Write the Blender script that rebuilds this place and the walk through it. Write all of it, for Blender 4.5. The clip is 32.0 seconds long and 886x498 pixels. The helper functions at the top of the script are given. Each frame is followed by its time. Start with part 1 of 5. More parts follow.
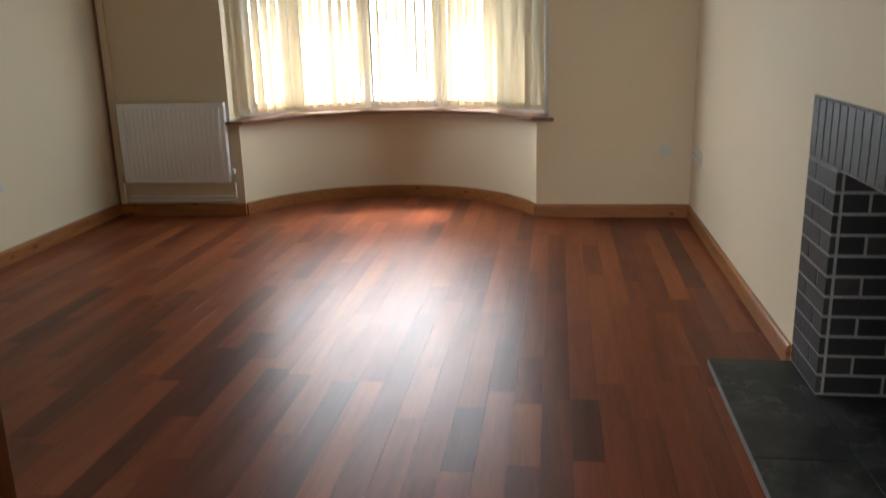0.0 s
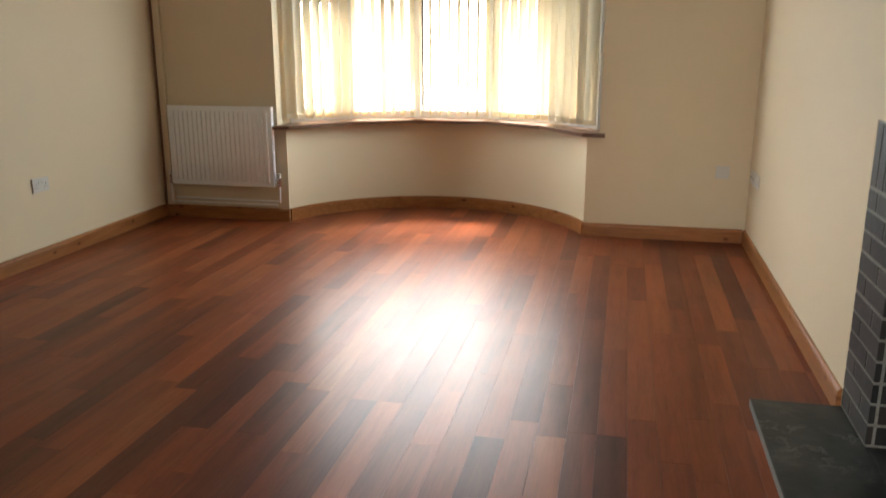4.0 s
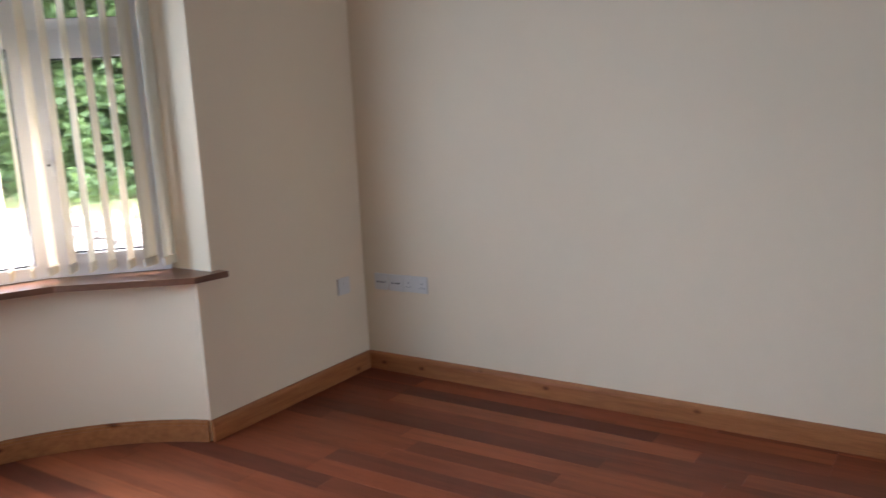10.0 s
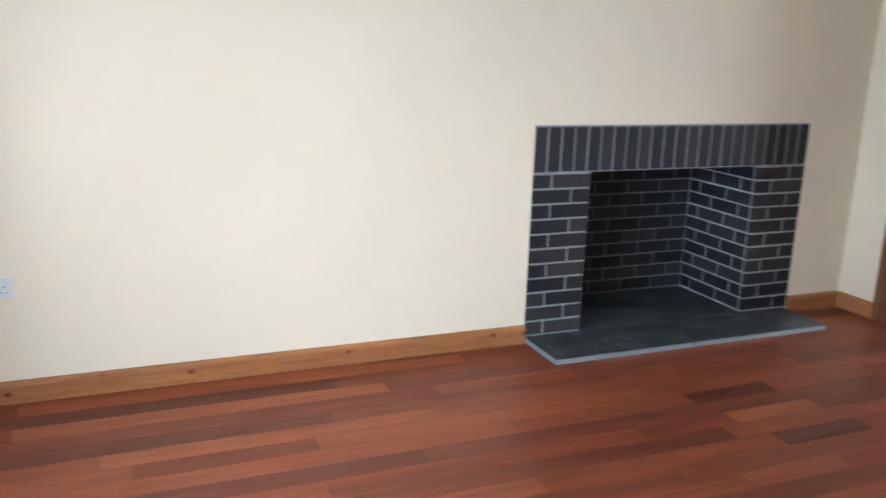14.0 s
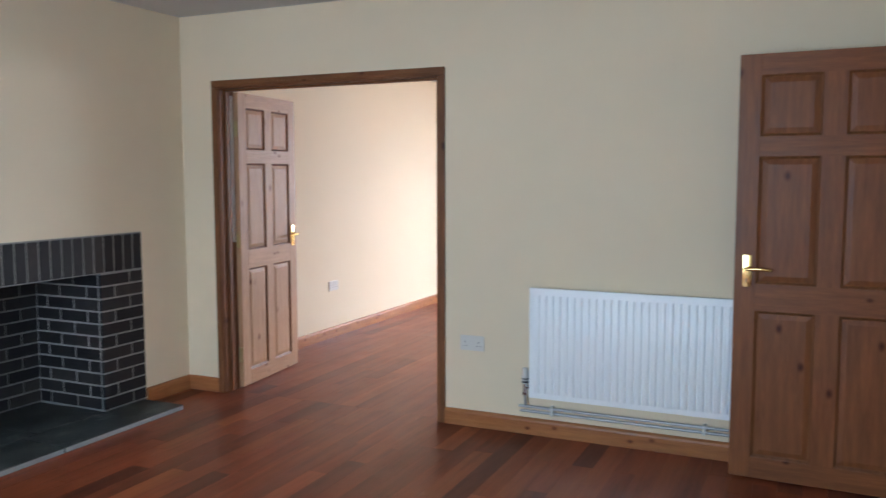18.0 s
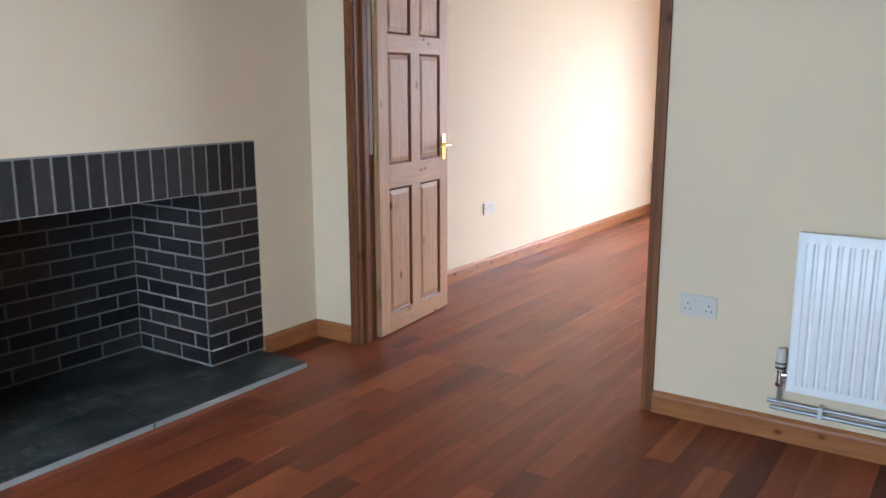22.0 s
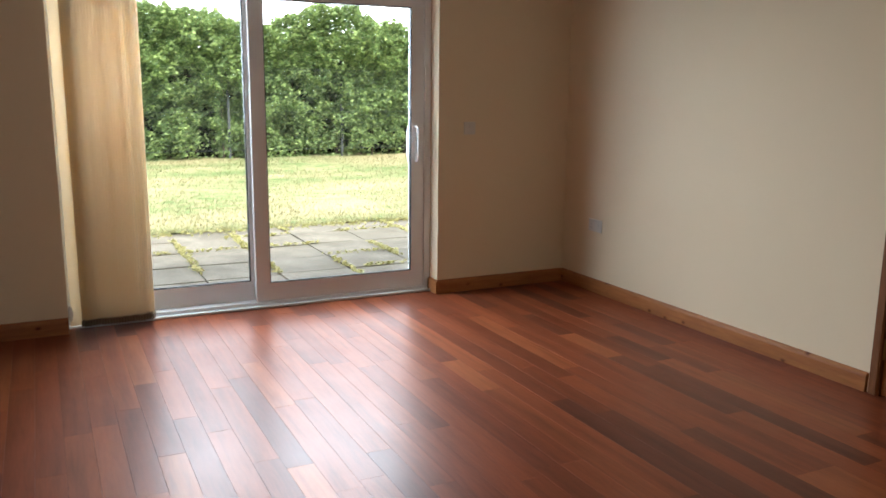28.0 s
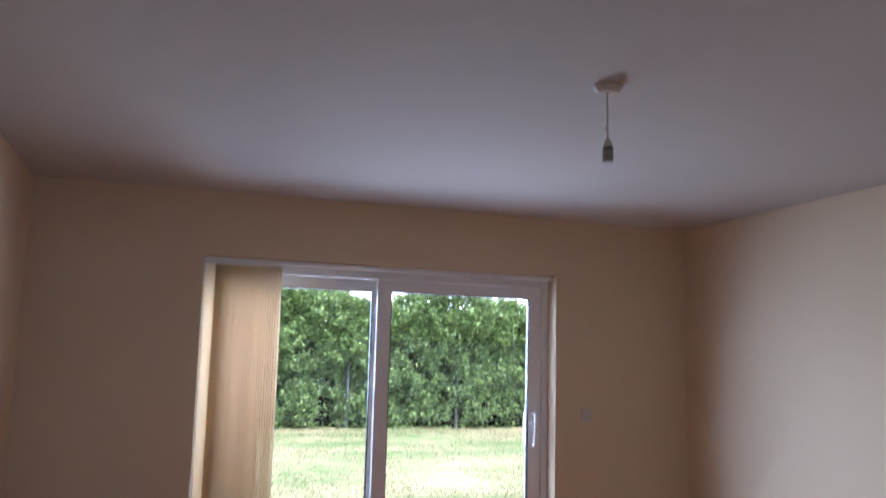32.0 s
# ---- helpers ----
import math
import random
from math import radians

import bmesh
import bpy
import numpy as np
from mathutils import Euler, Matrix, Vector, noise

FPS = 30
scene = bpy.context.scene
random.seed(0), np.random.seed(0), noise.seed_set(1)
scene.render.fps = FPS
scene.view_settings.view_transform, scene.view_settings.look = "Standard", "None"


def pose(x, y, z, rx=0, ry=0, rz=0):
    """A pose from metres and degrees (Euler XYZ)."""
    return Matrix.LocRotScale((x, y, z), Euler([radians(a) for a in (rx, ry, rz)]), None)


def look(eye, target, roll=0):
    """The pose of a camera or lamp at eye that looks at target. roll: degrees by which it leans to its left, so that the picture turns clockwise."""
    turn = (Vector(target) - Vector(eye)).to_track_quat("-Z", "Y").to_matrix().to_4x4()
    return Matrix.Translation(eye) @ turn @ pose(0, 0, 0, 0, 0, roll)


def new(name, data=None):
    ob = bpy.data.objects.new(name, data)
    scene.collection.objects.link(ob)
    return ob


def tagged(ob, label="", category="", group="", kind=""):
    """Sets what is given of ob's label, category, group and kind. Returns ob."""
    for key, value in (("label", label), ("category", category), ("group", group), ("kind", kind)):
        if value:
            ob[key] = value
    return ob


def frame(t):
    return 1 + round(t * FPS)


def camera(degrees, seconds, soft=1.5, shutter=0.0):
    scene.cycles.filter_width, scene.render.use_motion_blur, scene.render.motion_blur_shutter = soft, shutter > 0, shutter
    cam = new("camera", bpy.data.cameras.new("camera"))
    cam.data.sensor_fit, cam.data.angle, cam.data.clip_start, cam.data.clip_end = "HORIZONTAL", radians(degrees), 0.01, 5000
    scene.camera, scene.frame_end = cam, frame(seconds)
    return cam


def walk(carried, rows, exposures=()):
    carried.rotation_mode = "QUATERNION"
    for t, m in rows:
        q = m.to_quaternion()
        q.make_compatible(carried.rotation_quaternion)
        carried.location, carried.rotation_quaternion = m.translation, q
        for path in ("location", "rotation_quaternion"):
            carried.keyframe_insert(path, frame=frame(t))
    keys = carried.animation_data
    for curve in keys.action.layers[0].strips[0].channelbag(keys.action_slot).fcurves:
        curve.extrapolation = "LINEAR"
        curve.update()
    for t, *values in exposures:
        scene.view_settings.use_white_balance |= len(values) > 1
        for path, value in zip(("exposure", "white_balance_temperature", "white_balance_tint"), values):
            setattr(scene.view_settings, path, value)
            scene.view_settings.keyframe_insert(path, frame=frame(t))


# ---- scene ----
cam = camera(57.0, 32.0, soft=1.4, shutter=0.4)
PATH = [
    (0, (-0.950, -1.118, 1.369), (-1.221, 0.792, 0.843), -1.60),
    (0.5, (-0.894, -1.129, 1.337), (-1.161, 0.721, 0.626), -1.30),
    (1, (-0.813, -1.168, 1.314), (-1.207, 0.623, 0.516), -0.40),
    (1.5, (-0.749, -1.190, 1.338), (-1.205, 0.631, 0.647), -0.30),
    (2, (-0.737, -1.212, 1.401), (-1.170, 0.688, 0.951), 0.30),
    (2.5, (-0.722, -1.214, 1.444), (-1.153, 0.725, 1.214), 0.30),
    (4.5, (-0.948, -0.713, 1.309), (-1.357, 1.126, 0.638), -0.40),
    (5, (-1.069, -0.391, 1.269), (-1.491, 1.396, 0.476), -0.50),
    (5.5, (-1.254, -0.077, 1.280), (-1.689, 1.718, 0.511), -0.10),
    (6, (-1.494, 0.250, 1.351), (-1.913, 2.091, 0.690), -0.40),
    (6.5, (-1.736, 0.565, 1.348), (-2.247, 2.429, 0.836), -0.10),
    (7, (-2.057, 0.791, 1.361), (-2.582, 2.669, 0.912), -0.50),
    (7.5, (-2.292, 0.977, 1.299), (-2.520, 2.928, 0.921), 0.40),
    (8, (-2.579, 1.198, 1.234), (-2.434, 3.169, 0.929), 0.80),
    (8.5, (-2.848, 1.342, 1.301), (-2.147, 3.181, 0.942), -0.00),
    (9, (-3.033, 1.540, 1.357), (-1.890, 3.124, 0.927), -1.60),
    (9.5, (-3.159, 1.810, 1.393), (-1.808, 3.233, 1.002), -4.40),
    (10, (-3.253, 2.084, 1.403), (-1.621, 3.181, 1.037), -2.80),
    (10.5, (-3.350, 2.369, 1.428), (-1.578, 3.222, 1.061), -2.60),
    (11, (-3.346, 2.699, 1.414), (-1.496, 3.366, 1.047), -2.40),
    (11.5, (-3.368, 3.015, 1.447), (-1.445, 3.391, 1.047), -1.20),
    (12, (-3.378, 3.260, 1.447), (-1.427, 3.442, 1.042), -0.80),
    (12.5, (-3.320, 3.539, 1.449), (-1.358, 3.594, 1.062), 0.40),
    (13, (-3.345, 3.755, 1.462), (-1.394, 3.535, 1.080), 0.70),
    (13.5, (-3.418, 3.855, 1.532), (-1.540, 3.360, 1.053), 1.40),
    (14, (-3.445, 3.977, 1.455), (-1.651, 3.241, 0.967), 1.80),
    (14.5, (-3.515, 4.097, 1.404), (-1.913, 2.987, 0.956), 0.17),
    (15, (-3.551, 4.215, 1.403), (-2.189, 2.810, 0.994), -0.66),
    (15.5, (-3.648, 4.228, 1.459), (-2.419, 2.692, 1.099), -0.55),
    (17.5, (-3.849, 4.232, 1.441), (-3.133, 2.373, 1.266), 0.20),
    (18, (-3.835, 4.244, 1.439), (-3.007, 2.432, 1.259), -0.10),
    (18.5, (-3.823, 4.255, 1.441), (-2.799, 2.546, 1.266), 0.30),
    (19, (-3.814, 4.277, 1.454), (-2.649, 2.659, 1.292), 0.60),
    (19.5, (-3.787, 4.269, 1.438), (-2.571, 2.694, 1.232), 0.50),
    (20, (-3.688, 4.232, 1.429), (-2.477, 2.665, 1.150), -0.40),
    (20.5, (-3.566, 4.111, 1.383), (-2.389, 2.534, 1.022), -1.10),
    (21, (-3.413, 3.825, 1.370), (-2.257, 2.248, 0.954), -0.80),
    (21.5, (-3.219, 3.522, 1.353), (-2.073, 1.932, 0.955), -0.90),
    (22, (-3.011, 3.185, 1.357), (-1.907, 1.565, 0.961), -0.10),
    (22.5, (-2.786, 2.838, 1.349), (-1.676, 1.228, 0.931), 1.00),
    (23, (-2.507, 2.536, 1.337), (-1.410, 0.924, 0.890), 0.10),
    (23.5, (-2.251, 2.226, 1.333), (-1.224, 0.575, 0.863), -0.20),
    (24, (-1.998, 1.905, 1.333), (-1.045, 0.218, 0.839), -0.74),
    (24.5, (-1.781, 1.619, 1.272), (-0.994, -0.154, 0.786), -3.44),
    (26.5, (-1.061, -0.085, 1.360), (-1.187, -2.011, 0.839), -0.20),
    (27, (-0.950, -0.351, 1.365), (-1.305, -2.256, 0.871), 0.50),
    (27.5, (-0.871, -0.611, 1.393), (-1.575, -2.430, 0.954), 0.70),
    (28, (-0.834, -0.857, 1.386), (-1.703, -2.617, 1.005), 0.60),
    (28.5, (-0.842, -0.948, 1.378), (-1.805, -2.667, 1.033), 0.50),
    (29, (-0.771, -0.958, 1.402), (-1.864, -2.598, 1.063), 1.10),
    (29.5, (-0.685, -0.941, 1.415), (-1.764, -2.595, 1.098), 1.60),
    (30, (-0.708, -0.856, 1.422), (-1.600, -2.627, 1.164), 1.00),
    (30.5, (-0.715, -0.781, 1.418), (-1.463, -2.627, 1.235), 1.00),
    (31, (-0.707, -0.790, 1.416), (-1.349, -2.681, 1.312), 0.80),
    (31.5, (-0.672, -0.798, 1.434), (-1.298, -2.697, 1.497), 1.20),
    (32, (-0.755, -0.748, 1.503), (-1.372, -2.633, 1.766), 1.50),
]
EXPOSURES = [(0.0, 3.3, 7500, 15), (1.0, 4.05, 9300, 17), (2.0, 3.8, 7400, 13), (2.5, 3.6, 7400, 15), (5.0, 3.8, 8700, 16), (6.0, 3.9, 7900, 14), (7.0, 3.4, 6500, 17), (8.0, 3.2, 5950, 18), (9.0, 3.15, 6200, 23), (10.0, 3.35, 6150, 22), (11.0, 3.47, 6150, 21), (12.0, 3.8, 5950, 19), (13.0, 4.05, 5950, 19), (14.0, 4.65, 5850, 15), (15.0, 4.35, 5950, 14), (18.0, 4.2, 6150, 15), (19.0, 4.1, 6100, 13), (21.0, 4.3, 5950, 13), (22.5, 4.5, 6000, 15), (24.0, 4.35, 5750, 14), (24.5, 4.35, 5750, 14), (26.5, 2.55, 6200, 7), (28.0, 2.2, 6500, 9), (31.0, 2.35, 6250, 12), (32.0, 2.2, 5400, 19)]
walk(cam, [(t, look(eye, target, roll)) for t, eye, target, roll in PATH], EXPOSURES)

# ---- world and sun: bright overcast day ----
world = bpy.data.worlds.new("sky_world")
scene.world = world
world.use_nodes = True
wn, wl = world.node_tree.nodes, world.node_tree.links
sky = wn.new("ShaderNodeTexSky")
sky.sky_type = "NISHITA"
sky.sun_disc = False
sky.sun_elevation, sky.sun_rotation = radians(57), radians(-14)
sky.air_density, sky.dust_density, sky.ozone_density = 1.0, 4.0, 0.6
soften = wn.new("ShaderNodeMixRGB")
soften.inputs[0].default_value = 0.7
soften.inputs[2].default_value = (10.0, 10.7, 11.8, 1)
wl.new(sky.outputs[0], soften.inputs[1])
wco, wsep, wmr = wn.new("ShaderNodeTexCoord"), wn.new("ShaderNodeSeparateXYZ"), wn.new("ShaderNodeMapRange")
wl.new(wco.outputs["Generated"], wsep.inputs[0])
wl.new(wsep.outputs["Z"], wmr.inputs["Value"])
wmr.inputs["From Min"].default_value, wmr.inputs["From Max"].default_value = 0.0, 0.8
wmr.inputs["To Min"].default_value, wmr.inputs["To Max"].default_value = 1.4, 0.75
haze = wn.new("ShaderNodeVectorMath")
haze.operation = "SCALE"
wl.new(soften.outputs[0], haze.inputs[0])
wl.new(wmr.outputs[0], haze.inputs["Scale"])
wl.new(haze.outputs[0], wn["Background"].inputs[0])
wn["Background"].inputs[1].default_value = 0.15
sun = new("sun", bpy.data.lights.new("sun", "SUN"))
sun.data.energy, sun.data.angle, sun.data.color = 1.6, radians(14), (1.0, 0.95, 0.87)
SUN_FROM = Vector((-0.25, 1.0, 1.6))
sun.matrix_world = look(SUN_FROM * 30, (0, 0, 0))

# daylight coming in through the facets of the bow and the garden door, standing in for sky and sunlit ground
def skylight(name, at, target, w, h, watts, colour, spread):
    l = new(name, bpy.data.lights.new(name, "AREA"))
    l.data.shape, l.data.size, l.data.size_y = "RECTANGLE", w, h
    l.data.energy, l.data.color, l.data.spread = watts, colour, radians(spread)
    l.matrix_world = look(at, target)


BLUE_SKY = (0.52, 0.77, 1.0)
skylight("window_daylight", (-2.195, 5.34, 1.41), (-2.195, 4.34, 1.21), 0.62, 1.2, 1.5, BLUE_SKY, 160)
skylight("window_daylight", (-2.79, 5.08, 1.41), (-2.23, 4.25, 1.21), 0.85, 1.2, 2.2, BLUE_SKY, 160)
skylight("window_daylight", (-1.60, 5.08, 1.41), (-2.16, 4.25, 1.21), 0.85, 1.2, 2.2, BLUE_SKY, 160)
skylight("window_daylight", (-2.07, -6.34, 1.62), (-2.07, -5.34, 0.92), 2.3, 1.15, 29.0, (0.72, 0.86, 1.0), 165)

# ---- materials ----
def mat(name, colour, rough=0.5, metal=0.0, spec=0.5):
    m = bpy.data.materials.new(name)
    m.use_nodes = True
    b = m.node_tree.nodes["Principled BSDF"]
    b.inputs["Base Color"].default_value = (*colour, 1)
    b.inputs["Roughness"].default_value = rough
    b.inputs["Metallic"].default_value = metal
    b.inputs["Specular IOR Level"].default_value = spec
    return m


class Graph:
    """Short hand for wiring a node material."""

    def __init__(self, m):
        self.t = m.node_tree
        self.b = self.t.nodes["Principled BSDF"]

    def node(self, kind, **kw):
        n = self.t.nodes.new(kind)
        for k, v in kw.items():
            n.inputs[k].default_value = v
        return n

    def link(self, a, b):
        self.t.links.new(a, b)

    def coords(self, scale=(1, 1, 1), world_space=True):
        src = self.node("ShaderNodeNewGeometry").outputs["Position"] if world_space else self.node("ShaderNodeTexCoord").outputs["Object"]
        mp = self.node("ShaderNodeMapping")
        mp.inputs["Scale"].default_value = scale
        self.link(src, mp.inputs["Vector"])
        return mp

    def noise(self, vec, scale, detail=4.0, rough=0.55):
        n = self.node("ShaderNodeTexNoise", Scale=scale, Detail=detail, Roughness=rough)
        self.link(vec, n.inputs["Vector"])
        return n

    def ramp(self, fac, stops):
        r = self.node("ShaderNodeValToRGB")
        els = r.color_ramp.elements
        while len(els) < len(stops):
            els.new(0.5)
        for e, (p, c) in zip(els, stops):
            e.position, e.color = p, (*c, 1)
        self.link(fac, r.inputs[0])
        return r

    def mix(self, kind, fac, a, b):
        n = self.node("ShaderNodeMixRGB")
        n.blend_type = kind
        for s, v in zip(n.inputs, (fac, a, b)):
            if hasattr(v, "is_linked"):
                self.link(v, s)
            elif isinstance(v, (int, float)):
                s.default_value = v
            else:
                s.default_value = (*v, 1)
        return n.outputs[0]

    def rough(self, fac, lo, hi):
        n = self.node("ShaderNodeMapRange")
        n.inputs["To Min"].default_value, n.inputs["To Max"].default_value = lo, hi
        self.link(fac, n.inputs["Value"])
        self.link(n.outputs[0], self.b.inputs["Roughness"])

    def bump(self, height, strength, dist):
        n = self.node("ShaderNodeBump", Strength=strength, Distance=dist)
        self.link(height, n.inputs["Height"])
        self.link(n.outputs[0], self.b.inputs["Normal"])
        return n

    def colour(self, sock):
        self.link(sock, self.b.inputs["Base Color"])


def paint(name, base, dark, rough=0.7):
    m = mat(name, base, rough, spec=0.25)
    g = Graph(m)
    c = g.coords()
    big, fine = g.noise(c.outputs[0], 0.9, 3), g.noise(c.outputs[0], 260, 2)
    g.colour(g.ramp(big.outputs[0], [(0.3, dark), (0.7, base)]).outputs[0])
    roller = g.noise(c.outputs[0], 90, 3)
    g.bump(g.mix("MIX", 0.4, roller.outputs[0], fine.outputs[0]), 0.12, 0.002)
    g.rough(big.outputs[0], rough - 0.08, rough + 0.08)
    return m


def wood(name, light, dark, rough=0.4, along="z", knots=True):
    """Stained pine: long grain, darker streaks, a few knots."""
    m = mat(name, light, rough, spec=0.25)
    g = Graph(m)
    s = {"x": (1.2, 14, 14), "y": (14, 1.2, 14), "z": (14, 14, 1.2)}[along]
    info = g.node("ShaderNodeObjectInfo")
    c = g.coords(s, False)
    shift = g.node("ShaderNodeVectorMath")
    shift.operation = "ADD"
    g.link(c.outputs[0], shift.inputs[0])
    g.link(info.outputs["Random"], shift.inputs[1])
    grain = g.noise(shift.outputs[0], 3.0, 8, 0.62)
    fine = g.noise(shift.outputs[0], 14.0, 5, 0.6)
    r = g.ramp(grain.outputs[0], [(0.28, dark), (0.52, tuple((a + b) / 2 for a, b in zip(light, dark))), (0.75, light)])
    col = g.mix("MULTIPLY", 0.35, r.outputs[0], g.ramp(fine.outputs[0], [(0.3, (0.6, 0.55, 0.5)), (0.65, (1, 1, 1))]).outputs[0])
    if knots:
        kc = g.coords({"x": (7.0, 1, 11.0), "y": (7.0, 1, 11.0), "z": (8.0, 1, 5.0)}[along], False)
        kc.inputs["Rotation"].default_value = (radians(90), 0, 0)
        ko = g.node("ShaderNodeVectorMath")
        ko.operation = "MULTIPLY_ADD"
        ko.inputs[1].default_value = (31, 47, 0)
        g.link(info.outputs["Random"], ko.inputs[0])
        g.link(kc.outputs[0], ko.inputs[2])
        v = g.node("ShaderNodeTexVoronoi", Scale=1.0)
        v.voronoi_dimensions = "2D"
        g.link(ko.outputs[0], v.inputs["Vector"])
        some = g.ramp(v.outputs["Color"], [(0.62 if along == "x" else 0.76, (0, 0, 0)), (0.68 if along == "x" else 0.82, (1, 1, 1))])
        k = g.ramp(v.outputs["Distance"], [(0.04, (0.30, 0.17, 0.10)), (0.085, (0.62, 0.50, 0.40)), (0.16, (1, 1, 1))])
        col = g.mix("MULTIPLY", some.outputs[0], col, k.outputs[0])
    g.colour(col)
    g.rough(grain.outputs[0], rough - 0.08, rough + 0.12)
    g.bump(fine.outputs[0], 0.15, 0.0015)
    return m


WALL = paint("cream_wall_paint", (0.735, 0.605, 0.432), (0.71, 0.58, 0.407))
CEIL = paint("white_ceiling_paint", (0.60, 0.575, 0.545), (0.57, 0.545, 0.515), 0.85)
TRIM = paint("white_gloss_trim", (0.82, 0.81, 0.78), (0.80, 0.79, 0.76), 0.35)
PINE = wood("honey_pine", (0.44, 0.174, 0.060), (0.26, 0.094, 0.033), 0.38, "z")
PINE_X = wood("honey_pine_x", (0.44, 0.174, 0.060), (0.26, 0.094, 0.033), 0.38, "x")
FRAME = wood("dark_pine_z", (0.25, 0.095, 0.034), (0.13, 0.048, 0.018), 0.45, "z")
FRAME_X = wood("dark_pine_x", (0.25, 0.095, 0.034), (0.13, 0.048, 0.018), 0.45, "x")
PALE = wood("pale_pine_z", (0.52, 0.290, 0.155), (0.38, 0.190, 0.092), 0.55, "z")
PALE_X = wood("pale_pine_x", (0.52, 0.290, 0.155), (0.38, 0.190, 0.092), 0.55, "x")
BROWN = wood("brown_pine_z", (0.27, 0.098, 0.033), (0.15, 0.050, 0.018), 0.42, "z")
BROWN_X = wood("brown_pine_x", (0.27, 0.098, 0.033), (0.15, 0.050, 0.018), 0.42, "x")
SILLW = wood("sill_hardwood", (0.20, 0.085, 0.04), (0.11, 0.045, 0.022), 0.3, "x", False)
SILLW.node_tree.nodes["Principled BSDF"].inputs["Specular IOR Level"].default_value = 0.7
UPVC = mat("white_upvc", (0.80, 0.81, 0.82), 0.3)
PLASTIC = mat("white_plastic", (0.61, 0.575, 0.525), 0.32)
DARKPL = mat("dark_plastic", (0.03, 0.03, 0.035), 0.45)
RADM = mat("radiator_enamel", (0.84, 0.845, 0.84), 0.35)
CHROME = mat("chrome", (0.75, 0.75, 0.76), 0.18, 1.0)
COPPER = mat("white_painted_pipe", (0.74, 0.73, 0.71), 0.4)
GREYPIPE = mat("bare_grey_pipe", (0.40, 0.40, 0.40), 0.4, 0.6)
BRASS = mat("polished_brass", (0.86, 0.60, 0.24), 0.2, 1.0)
OLDBRASS = mat("dull_brass_hinge", (0.42, 0.30, 0.14), 0.4, 1.0)
GLASS = mat("window_glass", (1, 1, 1), 0.0)
gg = Graph(GLASS)
clear = gg.node("ShaderNodeBsdfTransparent")
clear.inputs["Color"].default_value = (0.96, 0.97, 0.965, 1)
shine = gg.node("ShaderNodeBsdfGlossy", Roughness=0.02)
fres = gg.node("ShaderNodeFresnel", IOR=1.3)
blend = gg.node("ShaderNodeMixShader")
gg.link(fres.outputs[0], blend.inputs[0])
gg.link(clear.outputs[0], blend.inputs[1])
gg.link(shine.outputs[0], blend.inputs[2])
gg.link(blend.outputs[0], gg.t.nodes["Material Output"].inputs[0])
RUBBER = mat("black_gasket", (0.015, 0.015, 0.016), 0.6)


def make_blind(name, col, see):
    m = mat(name, col, 0.8, spec=0.1)
    g = Graph(m)
    c = g.coords((60, 60, 60), False)
    w = g.noise(c.outputs[0], 8, 2)
    g.bump(w.outputs[0], 0.1, 0.001)
    out = g.t.nodes["Material Output"]
    tr = g.node("ShaderNodeBsdfTranslucent")
    tr.inputs["Color"].default_value = (*see, 1)
    mx = g.node("ShaderNodeMixShader", Fac=0.5)
    g.link(g.b.outputs[0], mx.inputs[1])
    g.link(tr.outputs[0], mx.inputs[2])
    g.link(mx.outputs[0], out.inputs[0])
    return m


BLIND = make_blind("cream_blind_fabric", (0.82, 0.78, 0.69), (0.86, 0.79, 0.64))
BLIND_T = make_blind("tan_blind_fabric", (0.86, 0.75, 0.57), (0.90, 0.77, 0.57))

FLOORM = mat("reddish_hardwood_plank", (0.17, 0.05, 0.022), 0.35, metal=0.14, spec=0.17)
g = Graph(FLOORM)
info = g.node("ShaderNodeObjectInfo")
geo = g.node("ShaderNodeNewGeometry")
att = g.node("ShaderNodeAttribute")
att.attribute_name = "tone"
seed = g.node("ShaderNodeMath")
seed.operation = "ADD"
g.link(info.outputs["Random"], seed.inputs[0])
g.link(geo.outputs["Random Per Island"], seed.inputs[1])
fr = g.node("ShaderNodeMath")
fr.operation = "FRACT"
g.link(seed.outputs[0], fr.inputs[0])
c = g.coords((22, 1.6, 22))
sh = g.node("ShaderNodeVectorMath")
sh.operation = "MULTIPLY_ADD"
g.link(fr.outputs[0], sh.inputs[0])
sh.inputs[1].default_value = (40, 40, 40)
g.link(c.outputs[0], sh.inputs[2])
grain, fine = g.noise(sh.outputs[0], 1.2, 8, 0.6), g.noise(sh.outputs[0], 6.0, 6, 0.65)
tone = g.ramp(fr.outputs[0], [(0.0, (0.125, 0.033, 0.017)), (0.12, (0.165, 0.042, 0.019)), (0.3, (0.21, 0.052, 0.021)), (0.7, (0.245, 0.062, 0.024)), (0.9, (0.275, 0.074, 0.028)), (1.0, (0.31, 0.092, 0.034))])
streak = g.ramp(grain.outputs[0], [(0.25, (0.58, 0.53, 0.50)), (0.5, (1, 1, 1)), (0.8, (1.30, 1.24, 1.16))])
col = g.mix("MULTIPLY", 0.7, tone.outputs[0], streak.outputs[0])
cloud = g.noise(sh.outputs[0], 0.32, 3, 0.5)
col = g.mix("MULTIPLY", 0.8, col, g.ramp(cloud.outputs[0], [(0.3, (0.66, 0.60, 0.58)), (0.5, (1, 1, 1)), (0.7, (1.2, 1.15, 1.1))]).outputs[0])
